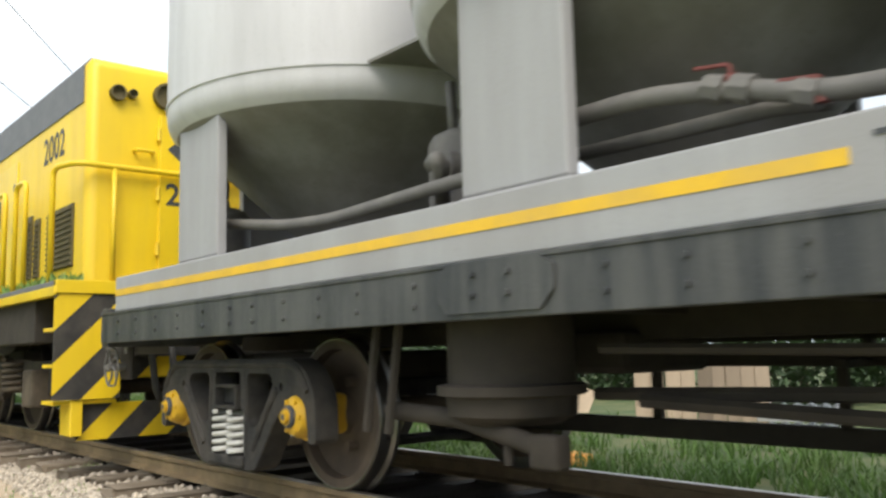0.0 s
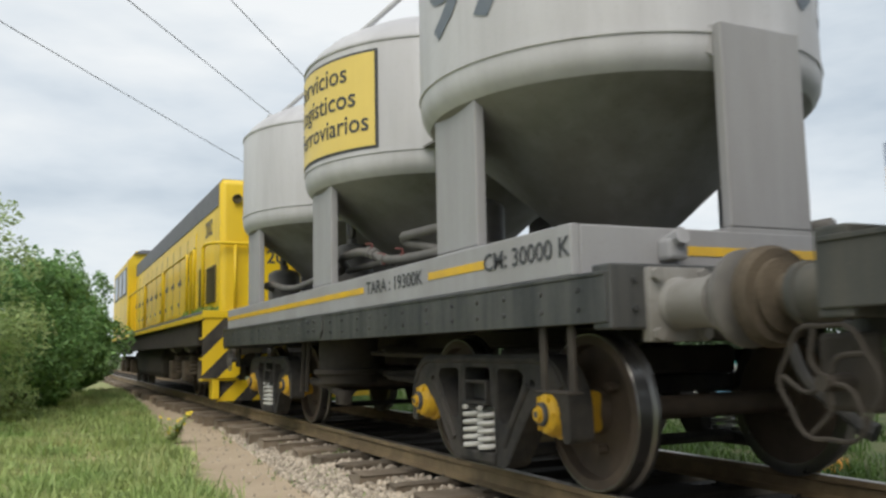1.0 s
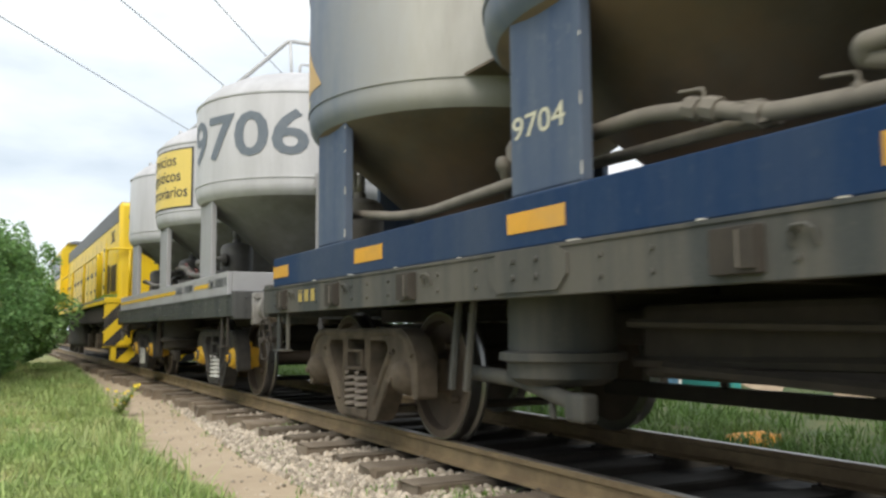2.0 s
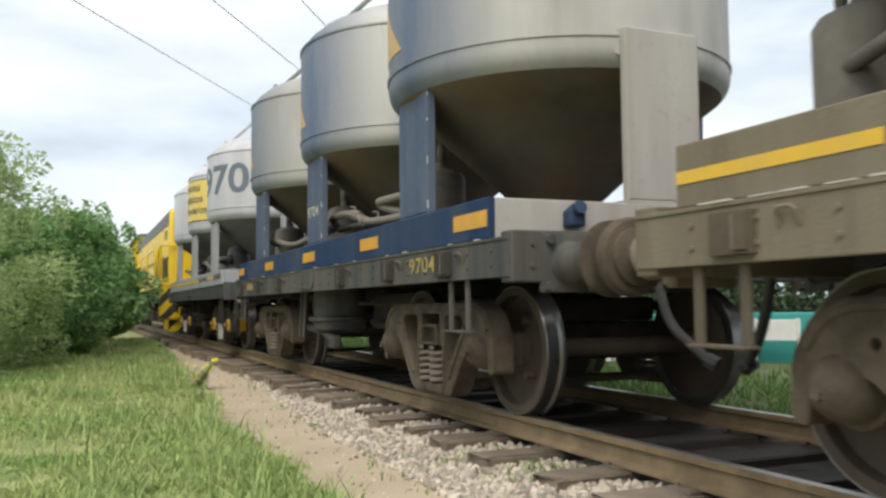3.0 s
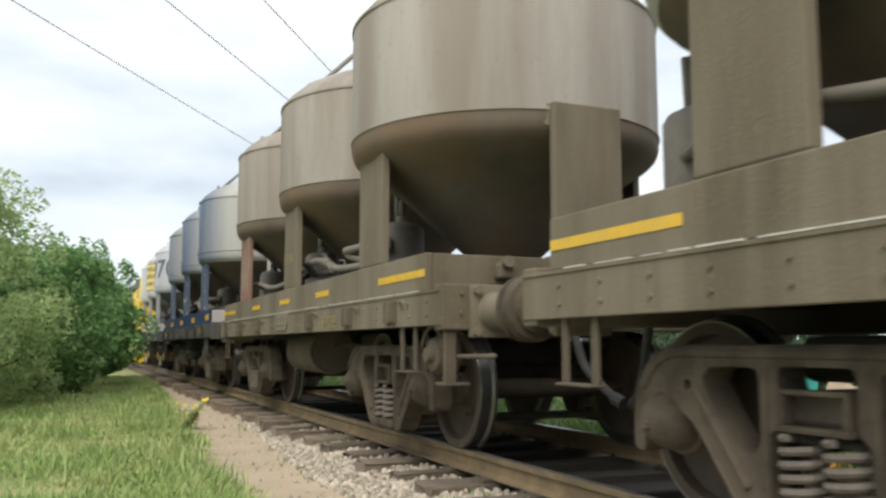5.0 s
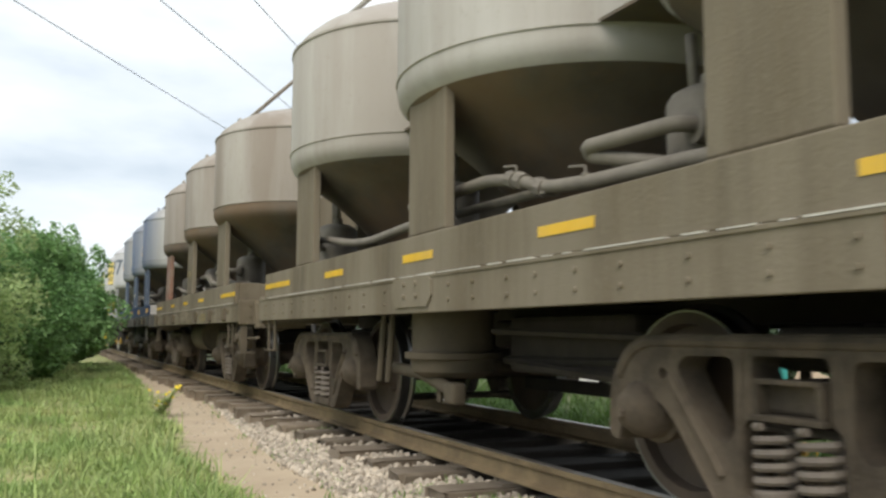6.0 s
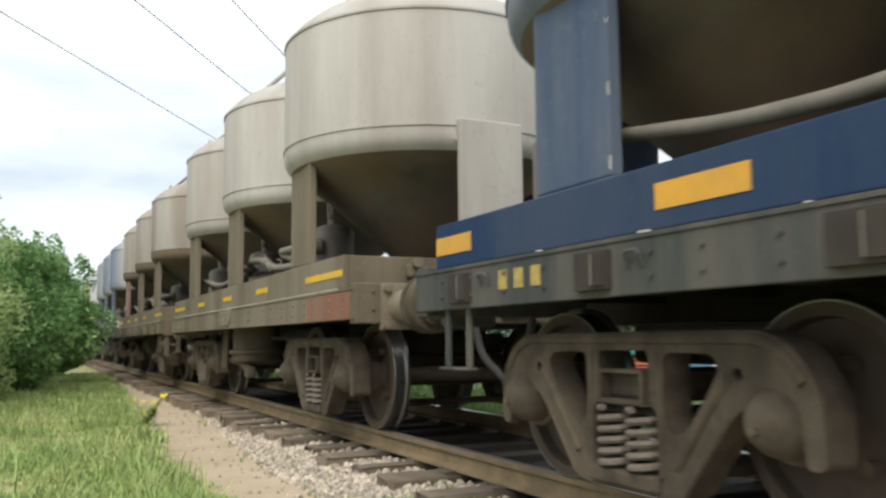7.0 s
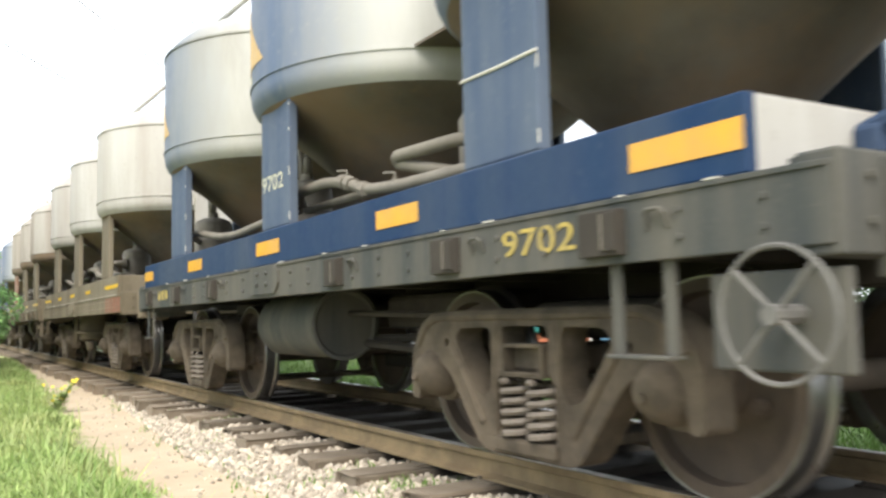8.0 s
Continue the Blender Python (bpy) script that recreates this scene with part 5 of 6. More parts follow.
    for s in (-1, 1):
        for k in range(3):
            bm = bmesh.new()
            box(bm, s * 1.25 - 0.26, s * 1.25 + 0.26, 0.04, 0.34, 0.42 + k * 0.30, 0.45 + k * 0.30, 0.004)
            part("step", bm, M["loco"], L)
        bm = bmesh.new()
        box(bm, s * 1.32 - 0.05, s * 1.32 + 0.05, 0.02, 0.30, 0.16, 0.46, 0.01)
        part("step_bracket", bm, M["loco"], L)
        shared("buffer", cached("buffer", buffer_mesh, M["bogie_black"]), L, pose(s * 0.87, 0.06, 1.02))
    bm = bmesh.new()
    box(bm, -1.35, 1.35, 0.05, 0.15, 0.80, 1.30, 0.01)
    part("buffer_beam", bm, M["bogie_black"], L)
    bm = bmesh.new()
    tube(bm, [(-0.55, 0.02, 0.95), (-0.58, -0.12, 0.85), (-0.56, -0.16, 0.45), (-0.50, -0.10, 0.35)], 0.03, 8, 0.1)
    tube(bm, [(-0.72, 0.02, 0.95), (-0.75, -0.10, 0.80), (-0.72, -0.14, 0.5), (-0.66, -0.10, 0.42)], 0.03, 8, 0.1)
    part("brake_hose", bm, M["rubber"], L)
    # bogies, tank, wheels
    for yc in (3.3, 15.3):
        bm = bmesh.new()
        for s in (-1, 1):
            plate(bm, rounded([(-2.3, 0.78), (2.3, 0.78), (2.35, 0.50), (1.9, 0.46), (1.6, 0.36), (1.1, 0.52), (0.5, 0.52), (0.0, 0.36), (-0.5, 0.52), (-1.1, 0.52), (-1.6, 0.36), (-1.9, 0.46), (-2.35, 0.50)], 0.08, 2),
                  [], 0.10, Matrix.Identity(4))
            bmesh.ops.translate(bm, verts=[v for v in bm.verts if abs(v.co.x) < 0.2], vec=(s * 1.12 - 0.05, 0, 0))
        box(bm, -1.0, 1.0, -0.3, 0.3, 0.5, 0.9, 0.02)
        b = part("bogie", bm, M["under"], L)
        b.matrix_basis = pose(0, yc, 0)
        for s in (-1, 1):
            for u in (-1.75, 0.0, 1.75):
                bm = bmesh.new()
                box(bm, s * 1.22 - 0.10, s * 1.22 + 0.10, u - 0.17, u + 0.17, 0.34, 0.70, 0.03)
                part("axle_box", bm, M["bogie"], b)
            for u in (-0.9, 0.9):
                shared("spring", cached("spring", spring_mesh, M["bogie"]), b, Matrix.Translation((s * 1.2, u, 0.46)) @ Matrix.Diagonal((1.6, 1.6, 1.3, 1)))
                bm = bmesh.new()
                rod(bm, (s * 1.25, u + 0.28, 0.95), (s * 1.25, u + 0.68, 0.95), 0.10, 14)
                part("brake_cylinder", bm, M["pipe_dark"], b)
        for u in (-1.75, 0.0, 1.75):
            wheelset(L, yc + u, 0.50)
    bm = bmesh.new()
    box(bm, -1.30, 1.30, 6.6, 11.8, 0.32, 1.2, 0.12)
    part("fuel_tank", bm, M["under"], L)
    # weeds and dust caught on the deck
    bm = bmesh.new()
    rng = random.Random(3)
    for _ in range(500):
        x, y = -DW + rng.uniform(0.02, 0.26), rng.uniform(0.03, 2.4)
        h = rng.uniform(0.02, 0.10)
        a = rng.uniform(0, 6.28)
        d = Vector((math.cos(a), math.sin(a), 0)) * 0.02
        p = Vector((x, y, zd - 0.004))
        bm.faces.new([bm.verts.new(p - d), bm.verts.new(p + d), bm.verts.new(p + Vector((rng.uniform(-.04, .04), rng.uniform(-.04, .04), h)))])
    part("weeds", bm, M["weed"], L, "weeds growing on the deck")


locomotive()

# ---- ground, track, plants ----


def verge(y):
    """Where the grass ends and the foot path begins."""
    return 1.36 + 0.052 * max(0.0, y - 7.0)


def shoulder(y):
    """Where the foot path ends and the ballast begins."""
    return min(1.94 + 0.075 * max(0.0, y - 7.0), 2.62)


def smooth01(f):
    f = min(1.0, max(0.0, f))
    return f * f * (3 - 2 * f)


def ground_z(x, y):
    v, s = verge(y), shoulder(y)
    z = 0.0
    if x < v:
        d = v - x
        z += 0.05 * smooth01(d / 0.4) + 0.10 * smooth01((d - 0.5) / 3.0)
        z += 0.05 * (noise.noise((x * 0.7, y * 0.7, 0.0))) * smooth01(d / 0.5)
    if x > s:
        z += 0.085 * smooth01((x - s) / 0.6)
    if x > 5.0:
        z -= 0.05 * smooth01((x - 5.0) / 0.7)
    if -30 < x < 40 and -30 < y < 80:
        z += 0.012 * noise.noise((x * 2.3, y * 2.3, 3.0))
    return z


def ground_material():
    m = surface("ground", (0.44, 0.35, 0.25), (0.36, 0.28, 0.195), 3, 0.6, 0.95, dirt=(0.50, 0.41, 0.30), dirt_amount=0.5, dirt_scale=1.2, bump=0.5, fine=45)
    nt = m.node_tree
    b = nt.nodes["Principled BSDF"]
    path_col = b.inputs["Base Color"].links[0].from_socket
    geo = nt.nodes.new("ShaderNodeNewGeometry")
    sep = nt.nodes.new("ShaderNodeSeparateXYZ")
    nt.links.new(geo.outputs["Position"], sep.inputs[0])

    def op(kind, a, c, clamp=False):
        n = nt.nodes.new("ShaderNodeMath")
        n.operation, n.use_clamp = kind, clamp
        for i, v in enumerate((a, c)):
            if isinstance(v, (int, float)):
                n.inputs[i].default_value = v
            else:
                nt.links.new(v, n.inputs[i])
        return n.outputs[0]
    ny = nt.nodes.new("ShaderNodeTexNoise")
    ny.inputs["Scale"].default_value, ny.inputs["Detail"].default_value = 3.5, 6
    nt.links.new(geo.outputs["Position"], ny.inputs["Vector"])
    wob = op("MULTIPLY", op("SUBTRACT", ny.outputs["Fac"], 0.5), 0.55)
    x = op("ADD", sep.outputs[0], wob)
    far = op("MAXIMUM", op("SUBTRACT", sep.outputs[1], 7.0), 0.0)
    v = op("ADD", op("MULTIPLY", far, 0.052), 1.36)
    s = op("MINIMUM", op("ADD", op("MULTIPLY", far, 0.075), 1.94), 2.62)
    left_grass = op("DIVIDE", op("SUBTRACT", v, x), 0.14, True)
    right_grass = op("DIVIDE", op("SUBTRACT", x, 5.15), 0.2, True)
    grass_f = op("MAXIMUM", left_grass, right_grass)
    stone_f = op("DIVIDE", op("SUBTRACT", x, s), 0.25, True)
    oil_shade_f = op("MULTIPLY", op("DIVIDE", op("SUBTRACT", x, 2.75), 0.25, True), op("DIVIDE", op("SUBTRACT", 5.0, x), 0.25, True))

    def col(scale, a, c, lo, hi):
        n = nt.nodes.new("ShaderNodeTexNoise")
        n.inputs["Scale"].default_value, n.inputs["Detail"].default_value = scale, 8
        nt.links.new(geo.outputs["Position"], n.inputs["Vector"])
        r = nt.nodes.new("ShaderNodeValToRGB")
        r.color_ramp.elements[0].position, r.color_ramp.elements[0].color = lo, (*a, 1)
        r.color_ramp.elements[1].position, r.color_ramp.elements[1].color = hi, (*c, 1)
        nt.links.new(n.outputs["Fac"], r.inputs[0])
        return r.outputs[0]
    turf = col(1.4, (0.16, 0.21, 0.06), (0.36, 0.33, 0.16), 0.40, 0.68)
    stone = col(38, (0.22, 0.19, 0.155), (0.45, 0.41, 0.35), 0.38, 0.60)

    def mix(f, a, c):
        n = nt.nodes.new("ShaderNodeMix")
        n.data_type = "RGBA"
        for sock, val in ((n.inputs[0], f), (n.inputs[6], a), (n.inputs[7], c)):
            nt.links.new(val, sock)
        return n.outputs[2]
    # between the rails: oil plus the shade under the train, put into the colour
    oil_shade = col(6, (0.014, 0.012, 0.010), (0.040, 0.033, 0.026), 0.38, 0.62)
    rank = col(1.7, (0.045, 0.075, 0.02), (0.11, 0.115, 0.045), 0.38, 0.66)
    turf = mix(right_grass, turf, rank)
    nt.links.new(mix(grass_f, mix(oil_shade_f, mix(stone_f, path_col, stone), oil_shade), turf), b.inputs["Base Color"])
    return m


def ground():
    near = [i * 0.25 for i in range(-32, 57)]
    xs = [-2500, -800, -300, -120, -60, -30, -18, -12] + near + [17, 22, 30, 45, 80, 200, 600, 2500]
    ys = [-2500, -600, -150, -40, -15, -6] + [i * 0.3 for i in range(-10, 110)] + [36, 42, 50, 65, 90, 150, 300, 800, 2500]
    bm = bmesh.new()
    grid = [[bm.verts.new((x, y, ground_z(x, y))) for x in xs] for y in ys]
    for a, b in zip(grid, grid[1:]):
        for i in range(len(xs) - 1):
            bm.faces.new((a[i], a[i + 1], b[i + 1], b[i]))
    tagged(part("ground", bm, ground_material(), smooth=80), "meadow, sandy foot path and stone ballast in one sheet", "ground", kind="structure")


def sleeper_oil_shade(m):
    """Oil, brake dust and the train's shade, painted over the middle of the sleepers."""
    nt = m.node_tree
    b = nt.nodes["Principled BSDF"]
    src = b.inputs["Base Color"].links[0].from_socket
    tc = nt.nodes.new("ShaderNodeTexCoord")
    sep = nt.nodes.new("ShaderNodeSeparateXYZ")
    ab = nt.nodes.new("ShaderNodeMath")
    ab.operation = "ABSOLUTE"
    r = nt.nodes.new("ShaderNodeMapRange")
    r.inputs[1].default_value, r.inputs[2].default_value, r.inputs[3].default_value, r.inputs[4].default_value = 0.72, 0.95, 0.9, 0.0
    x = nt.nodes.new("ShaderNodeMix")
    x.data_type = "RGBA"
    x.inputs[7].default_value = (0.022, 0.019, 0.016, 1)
    nt.links.new(tc.outputs["Object"], sep.inputs[0])
    nt.links.new(sep.outputs[0], ab.inputs[0])
    nt.links.new(ab.outputs[0], r.inputs[0])
    nt.links.new(r.outputs[0], x.inputs[0])
    nt.links.new(src, x.inputs[6])
    nt.links.new(x.outputs[2], b.inputs["Base Color"])


sleeper_oil_shade(M["sleeper"])


def track():
    t = tagged(new("railway_track"), "rusty standard-gauge track on weathered wooden sleepers", "track", kind="structure")
    for s in (-1, 1):
        x = TX + s * 0.7525
        bm = bmesh.new()
        sec = [(-0.062, RAIL - 0.145), (-0.062, RAIL - 0.132), (-0.012, RAIL - 0.115), (-0.008, RAIL - 0.045), (-0.034, RAIL - 0.034), (-0.034, RAIL - 0.004),
               (0.034, RAIL - 0.004), (0.034, RAIL - 0.034), (0.008, RAIL - 0.045), (0.012, RAIL - 0.115), (0.062, RAIL - 0.132), (0.062, RAIL - 0.145)]
        extrude_along(bm, [(x + u, z) for u, z in sec], -40, 260)
        r = part("rail", bm, M["rail"], t)
        bm = bmesh.new()
        box(bm, x - 0.026, x + 0.026, -40, 260, RAIL - 0.004, RAIL, 0.001)
        part("rail_head", bm, M["railhead"], r, "bright running surface")
    # sleepers with worn, uneven ends and spikes
    meshes = []
    for k in range(5):
        rng = random.Random(40 + k)
        bm = bmesh.new()
        box(bm, -1.27, 1.27, -0.125, 0.125, -0.15, 0.0, 0.012)
        for v in bm.verts:
            v.co += Vector((rng.uniform(-0.03, 0.03), rng.uniform(-0.012, 0.012), rng.uniform(-0.012, 0.006)))
        for sx in (-0.7525, 0.7525):
            box(bm, sx - 0.11, sx + 0.11, -0.085, 0.085, -0.006, 0.012)
            for d in (-0.085, 0.085):
                rod(bm, (sx + d, 0.05, 0.0), (sx + d, 0.05, 0.03), 0.013, 6)
        me = bpy.data.meshes.new("sleeper")
        bm.to_mesh(me)
        bm.free()
        me.materials.append(M["sleeper"])
        meshes.append(me)
    rng = random.Random(9)
    for k in range(110):
        y = -6.0 + 4.12 % 0.66 + k * 0.66
        shared("sleeper", meshes[k % 5], t, pose(TX + rng.uniform(-0.05, 0.05), y + rng.uniform(-0.03, 0.03), RAIL - 0.158, 0, rng.uniform(-0.4, 0.4), rng.uniform(-1.5, 1.5)))


def ballast():
    rng = random.Random(21)
    base = []
    for k in range(6):
        bm = bmesh.new()
        bmesh.ops.create_icosphere(bm, subdivisions=1, radius=1)
        vs = [Vector(v.co) * rng.uniform(0.65, 1.15) for v in bm.verts]
        fs = [tuple(v.index for v in f.verts) for f in bm.faces]
        bm.free()
        base.append((vs, fs))
    verts, faces = [], []
    n = 0
    while n < 18000:
        y = 2.2 + 22 * rng.random() ** 1.7 if n < 14000 else rng.uniform(-9.0, 2.4)
        lo = shoulder(y)
        x = lo - 0.04 + abs(rng.gauss(0, 0.45)) if rng.random() < 0.965 else lo - abs(rng.gauss(0, 0.30))
        if x > 2.80:
            continue
        vs, fs = base[rng.randrange(6)]
        r = rng.uniform(0.012, 0.034) * (0.5 if x < lo - 0.05 else 1.0)
        m = Matrix.Translation((x, y, ground_z(x, y) + r * 0.35 )) @ Euler((rng.uniform(0, 6), rng.uniform(0, 6), rng.uniform(0, 6))).to_matrix().to_4x4() @ Matrix.Diagonal((r * 1.3, r, r * 0.8, 1))
        o = len(verts)
        verts += [m @ v for v in vs]
        faces += [tuple(i + o for i in f) for f in fs]
        n += 1
    me = bpy.data.meshes.new("ballast")
    me.from_pydata(verts, [], faces)
    me.materials.append(M["stone"])
    tagged(new("ballast", me), "loose grey and buff track stones beside the sleepers", "ballast", kind="stuff")


def blades(name, label, spots, seed, mat, hi, width=0.005):
    """Grass: bent three-sided blades in tufts."""
    rng = random.Random(seed)
    verts, faces = [], []
    for x, y, k, h in spots:
        z = ground_z(x, y) - 0.01
        for _ in range(k):
            px, py = x + rng.gauss(0, 0.05), y + rng.gauss(0, 0.05)
            a = rng.uniform(0, 6.283)
            l = h * rng.uniform(0.5, 1.25) * hi
            lean = rng.uniform(0.2, 1.3) * l
            w = width * rng.uniform(0.7, 1.6)
            dx, dy = math.cos(a), math.sin(a)
            o = len(verts)
            verts += [(px - dy * w, py + dx * w, z), (px + dy * w, py - dx * w, z),
                      (px + dx * lean * 0.35 - dy * w * 0.8, py + dy * lean * 0.35 + dx * w * 0.8, z + l * 0.6),
                      (px + dx * lean * 0.35 + dy * w * 0.8, py + dy * lean * 0.35 - dx * w * 0.8, z + l * 0.6),
                      (px + dx * lean, py + dy * lean, z + l)]
            faces += [(o, o + 1, o + 3, o + 2), (o + 2, o + 3, o + 4)]
    me = bpy.data.meshes.new(name)
    me.from_pydata(verts, [], faces)
    me.materials.append(mat)
    tagged(new(name, me), label, "grass", kind="stuff")


def meadow():
    rng = random.Random(8)
    spots = []
    for i in range(20000):
        y = 2.5 + 26 * rng.random() ** 1.6 if i < 16000 else rng.uniform(-7.0, 2.6)
        x = verge(y) - 0.07 + 0.16 * noise.noise((0.0, y * 1.3, 5.0)) - abs(rng.gauss(0, 1.0)) * (0.6 + y * 0.12)
        if x < -9:
            continue
        t = noise.noise((x * 1.1, y * 1.1, 7.0)) + 0.5 * noise.noise((x * 3.1, y * 3.1, 1.0))
        if t < -0.35 and rng.random() < 0.6:
            continue
        edge = smooth01((verge(y) - x) / 0.5)
        spots.append((x, y, 8 if y < 12 else 6, max(0.025, 0.065 + 0.075 * t) * (0.6 + 0.5 * edge) * (0.72 if y < 9 else 1.0 if y < 14 else 1.35)))
    for _ in range(700):
        y = 3.5 + 18 * rng.random() ** 1.4
        spots.append((verge(y) - 0.14 + 0.2 * noise.noise((0.0, y * 1.3, 5.0)) - abs(rng.gauss(0, 0.9)) * (0.4 + y * 0.08), y, 5, rng.uniform(0.10, 0.25)))
    blades("meadow_grass", "uneven green grass with straw-coloured patches", spots, 4, M["grass"], 1.0, 0.0055)
    spots = []
    for _ in range(3300):
        y = rng.uniform(-7.0, 26)
        x = 5.3 + abs(rng.gauss(0, 1.8))
        spots.append((x, y, 7, 0.17 + 0.09 * noise.noise((x, y, 2.0))))
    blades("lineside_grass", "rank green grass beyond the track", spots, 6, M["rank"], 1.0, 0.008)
    spots = []
    for _ in range(120):
        y = 3 + 14 * rng.random()
        spots.append((shoulder(y) + rng.uniform(-0.1, 0.45), y, 6, 0.06))
    for y, x in ((4.45, 2.42), (4.3, 2.5), (5.0, 2.35), (8.4, 2.6)):
        for _ in range(9):
            spots.append((x + rng.gauss(0, 0.09), y + rng.gauss(0, 0.12), 7, 0.07))
    blades("ballast_weeds", "small weeds between the track stones", spots, 7, M["weed"], 1.0, 0.006)


def leaves(bm_lists, rng, centre, radii, count, size, squash=1.0):
    """Leaf quads through the outer part of a rounded clump."""
    verts, faces = bm_lists
    for _ in range(count):
        d = Vector((rng.gauss(0, 1), rng.gauss(0, 1), rng.gauss(0, 1))).normalized()
        k = 1 - 0.45 * rng.random() ** 2
        p = Vector(centre) + Vector((d.x * radii[0], d.y * radii[1], d.z * radii[2])) * k
        if p.z < 0.05:
            continue
        e = Euler((rng.uniform(-1.1, 1.1), rng.uniform(-1.1, 1.1), rng.uniform(0, 6.28))).to_matrix()
        s = size * rng.uniform(0.6, 1.4)
        o = len(verts)
        for q in ((0, -s, 0), (s * 0.45 * squash, 0, s * 0.12), (0, s, 0), (-s * 0.45 * squash, 0, s * 0.12)):
            verts.append(p + e @ Vector(q))
        faces += [(o, o + 1, o + 2), (o, o + 2, o + 3)]


def bush(name, label, x, y, r, h, seed, mat, clumps, per, size, squash=1.0):
    rng = random.Random(seed)
    ob = tagged(new(name), label, "bush" if name == "bush" else "tree")
    ob.location = (x, y, 0.05)
    bm = bmesh.new()
    V, F = [], []
    for k in range(clumps):
        a = 2 * math.pi * rng.random()
        hh = h * (0.10 + 0.86 * rng.random())
        f = hh / h
        reach = r * (0.62 + 0.38 * math.sin(math.pi * min(1, f * 0.9 + 0.12))) * math.sqrt(rng.uniform(0.25, 1.0)) * (1.0 if f < 0.7 else 0.75)
        c = Vector((reach * math.cos(a), reach * math.sin(a), hh))
        cr = r * rng.uniform(0.20, 0.36)
        leaves((V, F), rng, c, (cr, cr, cr * 0.85), per, size, squash)
        if k % 3 == 0:
            tube(bm, [(rng.uniform(-0.2, 0.2), rng.uniform(-0.2, 0.2), -0.1), c * 0.5 + Vector((0, 0, 0.1)), c], 0.018, 5)
    # stray sprigs that break the outline
    for k in range(clumps):
        a = 2 * math.pi * rng.random()
        f = rng.uniform(0.35, 1.0)
        c = Vector((r * 1.05 * math.cos(a) * math.sqrt(max(0.05, 1 - (f - 0.3) ** 2)), r * 1.05 * math.sin(a) * math.sqrt(max(0.05, 1 - (f - 0.3) ** 2)), h * (f + 0.03)))
        leaves((V, F), rng, c, (0.16, 0.16, 0.22), per // 9, size, squash)
    tagged(part("branches", bm, M["bark"], ob), kind="stuff")
    me = bpy.data.meshes.new("crown")
    me.from_pydata(V, [], F)
    me.materials.append(mat)
    c = new("crown", me)
    c.parent = ob
    return ob


def bushes():
    bush("bush", "pale feathery shrub beside the path", -2.25, 12.6, 1.5, 2.75, 31, M["leaf_pale"], 60, 520, 0.036, 0.5)
    bush("bush", "pale green leafy shrub in a dense thicket", -2.0, 15.6, 1.85, 3.55, 32, M["leaf_pale"], 60, 460, 0.05, 0.8)
    bush("bush", "dark green leafy shrub leaning over the path", -0.70, 18.5, 1.5, 2.95, 33, M["leaf_dark"], 60, 460, 0.055)
    bush("bush", "dark green leafy shrub in a dense thicket", 0.05, 22.8, 1.5, 3.0, 34, M["leaf_dark"], 55, 380, 0.065)
    bush("bush", "dark green leafy shrub at the end of the thicket", 0.35, 27.0, 1.3, 2.6, 35, M["leaf_dark"], 50, 300, 0.07)
    bush("tree", "grey-green tree rising behind the thicket", -3.4, 21.0, 2.3, 4.9, 36, M["leaf_grey"], 60, 330, 0.065)
    bush("bush", "green shrub filling the back of the thicket", -4.8, 15.0, 1.9, 3.0, 37, M["leaf_pale"], 50, 300, 0.06)


def flower():
    """The yellow-flowering weed by the path."""
    rng = random.Random(2)
    ob = tagged(new("flowering_weed"), "small weed with yellow flowers at the path's edge", "plant")
    ob.location = (1.50, 11.4, 0.02)
    bm, pet = bmesh.new(), bmesh.new()
    for k in range(30):
        a = rng.uniform(0, 6.28)
        h = rng.uniform(0.10, 0.38)
        top = Vector((math.cos(a) * h * 0.55, math.sin(a) * h * 0.55, h))
        tube(bm, [(0, 0, 0), top * 0.5 + Vector((0, 0, 0.03)), top], 0.004, 4)
        for j in range(6):
            p = top * rng.uniform(0.2, 0.9)
            q = Vector((rng.gauss(0, 0.05), rng.gauss(0, 0.05), rng.uniform(0, 0.04)))
            w = Vector((-q.y, q.x, 0)) * 0.3
            bm.faces.new([bm.verts.new(v) for v in (p, p + q * 0.5 + w, p + q, p + q * 0.5 - w)])
        if k % 2 == 0:
            tip = Euler((rng.uniform(0.4, 1.3), rng.uniform(-0.4, 0.4), rng.uniform(-0.8, 0.8))).to_matrix()
            for j in range(7):
                b = 2 * math.pi * j / 7
                u = Vector((math.cos(b), math.sin(b), 0.25)) * 0.024
                w = Vector((-math.sin(b), math.cos(b), 0)) * 0.010
                pet.faces.new([pet.verts.new(top + tip @ v) for v in (Vector((0, 0, 0)), u * 0.6 + w, u, u * 0.6 - w)])
    part("stalks", bm, M["grass"], ob)
    part("blossom", pet, M["petal"], ob, "yellow blossoms")


def wires():
    way = Vector((0.540, 0.8415, 0)).normalized()
    for x, y in ((-1.907, 18.0), (1.753, 18.0), (4.081, 18.0)):
        bm = bmesh.new()
        p = Vector((x, y, 8.02))
        pts = []
        for k in range(41):
            d = -45 + k * 3.0
            pts.append(p + way * d + Vector((0, 0, 0.00012 * (d - 8) ** 2)))
        tube(bm, pts, 0.011, 5)
        tagged(part("overhead_wire", bm, M["wire"]), "thin dark overhead wire", "wire", "overhead wires", "structure")


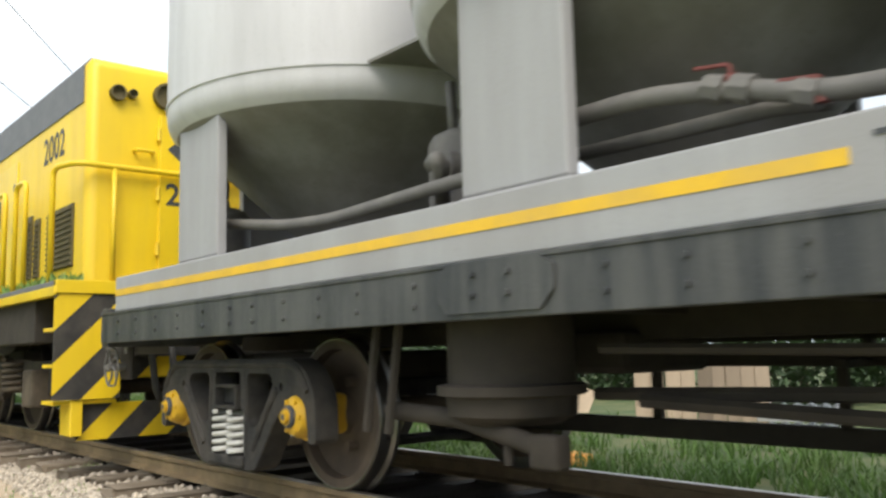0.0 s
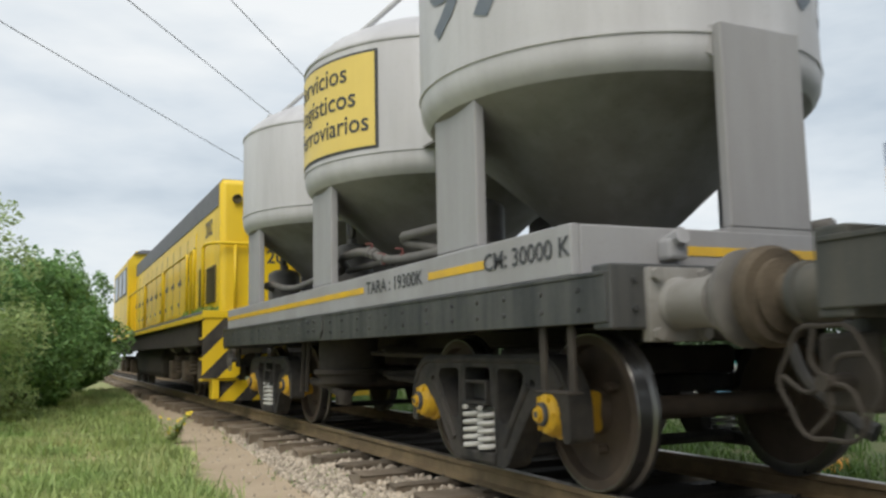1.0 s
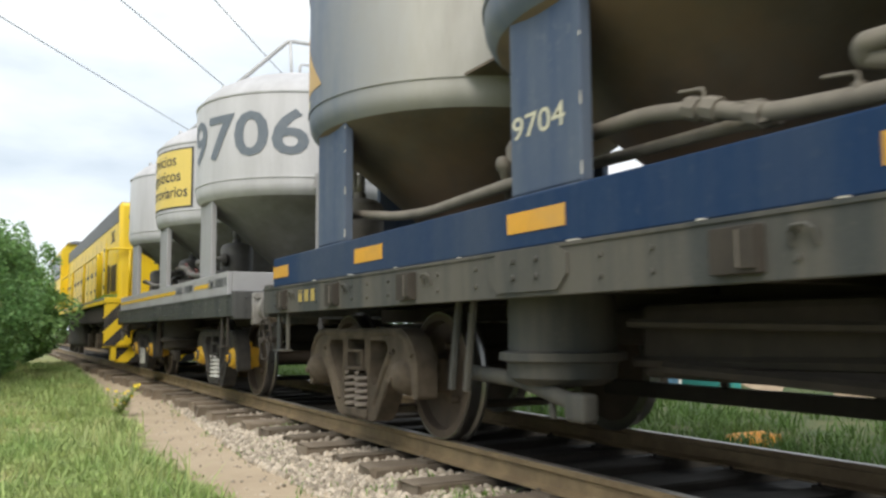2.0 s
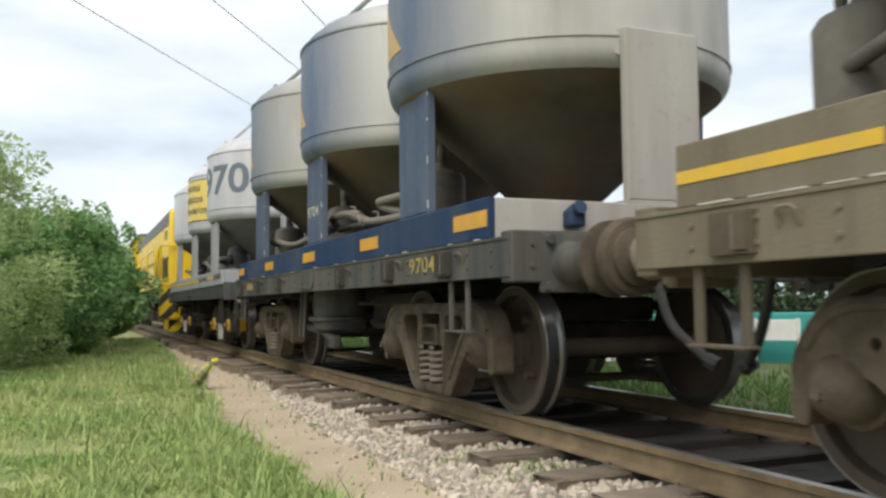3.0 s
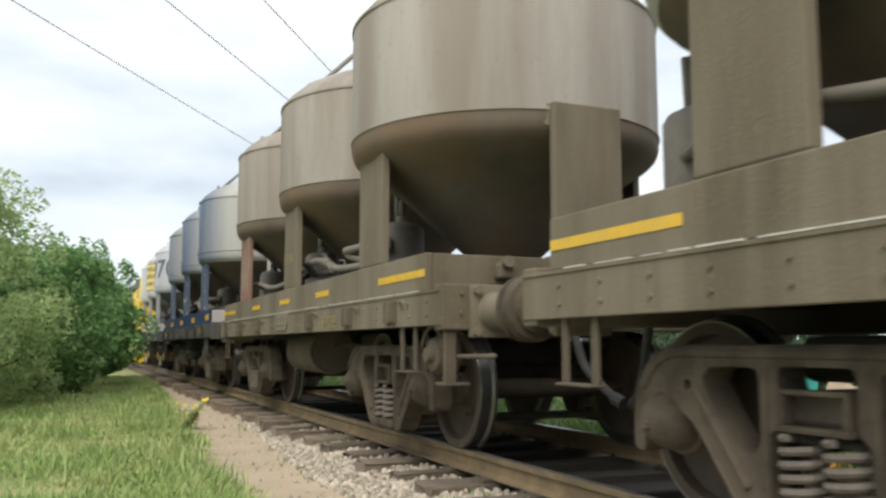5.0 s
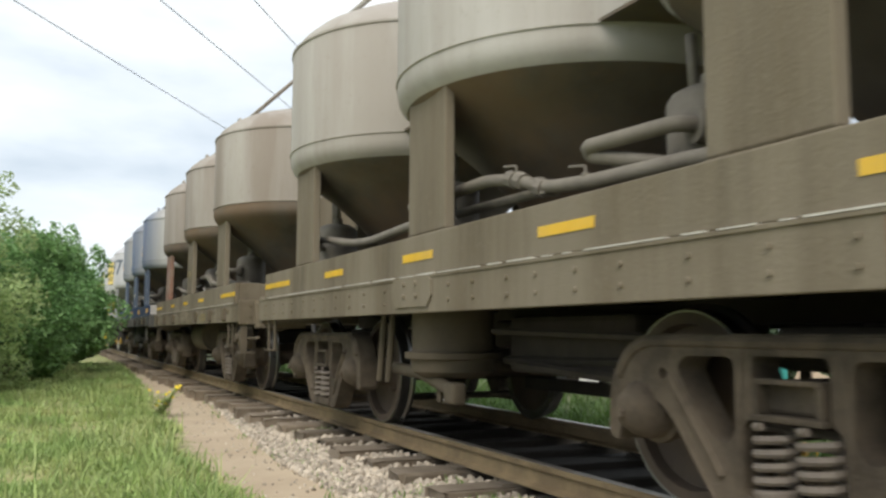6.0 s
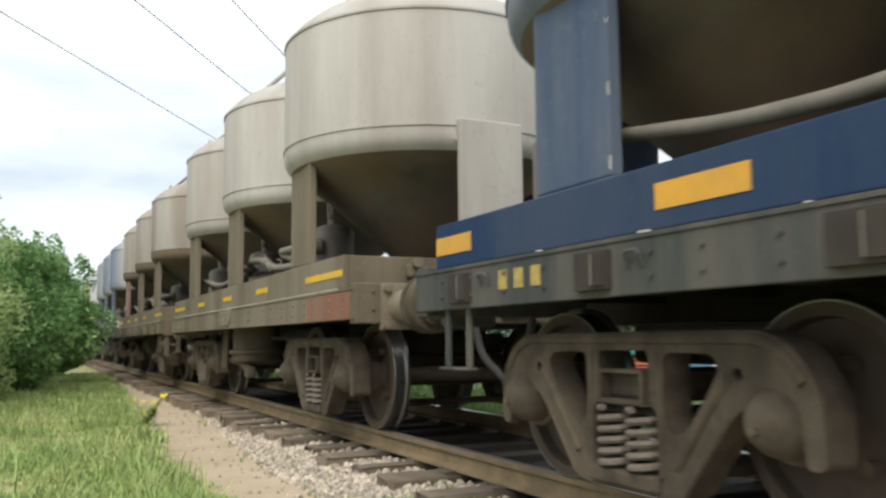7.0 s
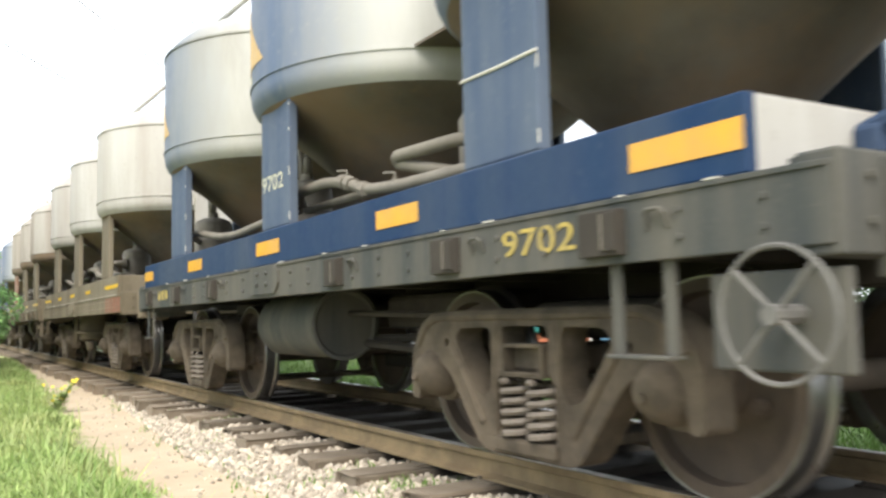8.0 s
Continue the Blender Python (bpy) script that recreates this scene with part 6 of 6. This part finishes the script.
def yard():
    """What shows under the train beyond the line."""
    f = tagged(new("plank_fence"), "shabby fence of weathered upright planks", "fence")
    f.matrix_basis = pose(10.1, 6.75, 0, 0, 0, 54)
    me = []
    for k in range(3):
        rng = random.Random(k)
        bm = bmesh.new()
        box(bm, -0.012, 0.012, -0.099, 0.099, 0.0, 0.84, 0.003)
        for v in bm.verts:
            if v.co.z > 0.5:
                v.co.z += rng.uniform(-0.05, 0.05)
        m = bpy.data.meshes.new("plank")
        bm.to_mesh(m)
        bm.free()
        m.materials.append(M["plank"])
        me.append(m)
    rng = random.Random(77)
    for k in range(9):
        shared("plank", me[k % 3], f, pose(rng.uniform(-0.02, 0.02), 0.83 - k * 0.207, 0.02, rng.uniform(-2, 2), 0, rng.uniform(-4, 4)))
    for n in (4,):
        s = tagged(new("sheet_stack"), "stack of corrugated zinc sheets beside the fence", "sheet stack")
        s.matrix_basis = pose(9.95, 5.35, 0.03, 0, 0, 21)
        for i in range(n):
            bm = bmesh.new()
            rows = [[bm.verts.new((x, -0.44 + 0.04 * j, 0.06 + i * 0.115 + 0.018 * math.sin(j * 1.57) + 0.02 * x)) for j in range(23)] for x in (-0.3, 0.5)]
            for j in range(22):
                bm.faces.new((rows[0][j], rows[0][j + 1], rows[1][j + 1], rows[1][j]))
            box(bm, -0.31, -0.29, -0.44, 0.44, 0.03 + i * 0.115, 0.075 + i * 0.115, 0.004)
            part("sheet", bm, M["zinc"], s)
    # an orange bag on the grass
    bm = bmesh.new()
    bmesh.ops.create_icosphere(bm, subdivisions=3, radius=1)
    for v in bm.verts:
        k = 1 + 0.28 * noise.noise(v.co * 1.8) + 0.12 * noise.noise(v.co * 5)
        v.co = Vector((v.co.x * 0.22 * k, v.co.y * 0.28 * k, max(-0.03, v.co.z * 0.11 * k + 0.01)))
    b = tagged(part("plastic_bag", bm, M["orange"], smooth=60), "crumpled orange plastic bag on the grass", "bag")
    b.location = (5.95, 5.45, ground_z(5.95, 5.45))
    # crates under a teal sheet, drums, white boards
    c = tagged(new("crate_stall"), "stack of faded red slatted crates under a teal sheet", "crates")
    c.matrix_basis = pose(9.2, 12.2, 0, 0, 0, 53)
    for i in range(5):
        bm = bmesh.new()
        box(bm, -0.35, 0.35, -0.95 + 0.03 * (i % 2), 0.85, 0.35 + i * 0.078, 0.408 + i * 0.078, 0.008)
        part("slat", bm, M["crate_red"], c)
    bm = bmesh.new()
    box(bm, -0.42, 0.45, -1.0, 0.9, 0.745, 0.86, 0.03)
    for v in bm.verts:
        v.co.z += 0.025 * math.sin(v.co.y * 5)
    part("tarpaulin", bm, M["teal"], c, "teal tarpaulin")
    for z, y0, y1 in ((0.10, -1.05, 0.95), (0.19, -1.0, 0.92), (0.28, -1.08, 0.9)):
        bm = bmesh.new()
        box(bm, -0.45, -0.38, y0, y1, z - 0.025, z + 0.025, 0.005)
        part("pallet_board", bm, M["white"], c, "pale pallet board")
    for y in (-0.7, 0.0, 0.7):
        bm = bmesh.new()
        box(bm, -0.37, 0.36, y - 0.05, y + 0.05, 0.0, 0.345, 0.006)
        part("pallet_block", bm, M["plank"], c)
    bm = bmesh.new()
    box(bm, -0.50, -0.44, -0.98, -0.90, 0.0, 0.80, 0.008)
    part("post", bm, M["white"], c, "pale upright post")
    d = bmesh.new()
    lathe(d, [(0.0, 0.0), (0.27, 0.0), (0.28, 0.02), (0.27, 0.28), (0.28, 0.30), (0.27, 0.56), (0.28, 0.78), (0.25, 0.80), (0.0, 0.79)], 24)
    o = tagged(part("oil_drum", d, M["drum_blue"], smooth=50), "faded blue steel drum", "drum")
    o.location = (10.04, 11.15, 0.0)
    d = bmesh.new()
    box(d, -0.03, 0.03, -0.36, 0.36, 0.40, 0.74, 0.01)
    box(d, -0.05, 0.05, -0.36, -0.30, 0, 0.76, 0.01)
    box(d, -0.05, 0.05, 0.30, 0.36, 0, 0.76, 0.01)
    o = tagged(part("white_board", d, M["white"]), "white board standing on two posts", "board")
    o.matrix_basis = pose(10.45, 10.7, 0.02, 0, 0, 46)
    d = bmesh.new()
    box(d, -0.02, 0.02, -0.3, 0.3, 0.0, 0.5, 0.005)
    o = tagged(part("board", d, M["plank"]), "buff board leaning in the yard", "board")
    o.matrix_basis = pose(10.75, 9.75, 0.04, 24, 20, 44)
    d = bmesh.new()
    box(d, -0.05, 0.05, -0.75, 0.75, 0.0, 0.87, 0.02)
    o = tagged(part("low_wall", d, M["teal"]), "teal painted panel in the yard", "panel")
    o.matrix_basis = pose(10.75, 11.15, 0.0, 0, 0, 46)
    for k, (x, y, r, h) in enumerate(((14.5, 4.0, 1.6, 1.5), (15.2, 8.2, 1.8, 1.6), (15.0, 12.5, 1.7, 1.5), (15.6, 17.0, 1.9, 1.6), (15.5, 22.0, 2.0, 1.7), (14.8, 28.0, 2.2, 1.8), (14.0, 35.0, 2.4, 1.9), (13.8, 0.8, 1.6, 1.4))):
        bush("bush", "dark green hedge shrub behind the yard", x, y, r, h, 60 + k, M["leaf_hedge"], 34, 170, 0.085)


ground()
ballast()
meadow()
bushes()
flower()
wires()
yard()
track()


def motions():
    """The train rolls by; every wheelset turns with it."""
    for thing, place in MOVERS:
        walk(thing, [(t, Matrix.Translation(place + Vector((0, s, 0)))) for t, s in RUN])
    steps = [i * 0.1 for i in range(81)]
    for ob, at, r in ROLLERS:
        walk(ob, [(t, Matrix.Translation(at) @ Matrix.Rotation(-ran(t) / r, 4, "X")) for t in steps])


motions()
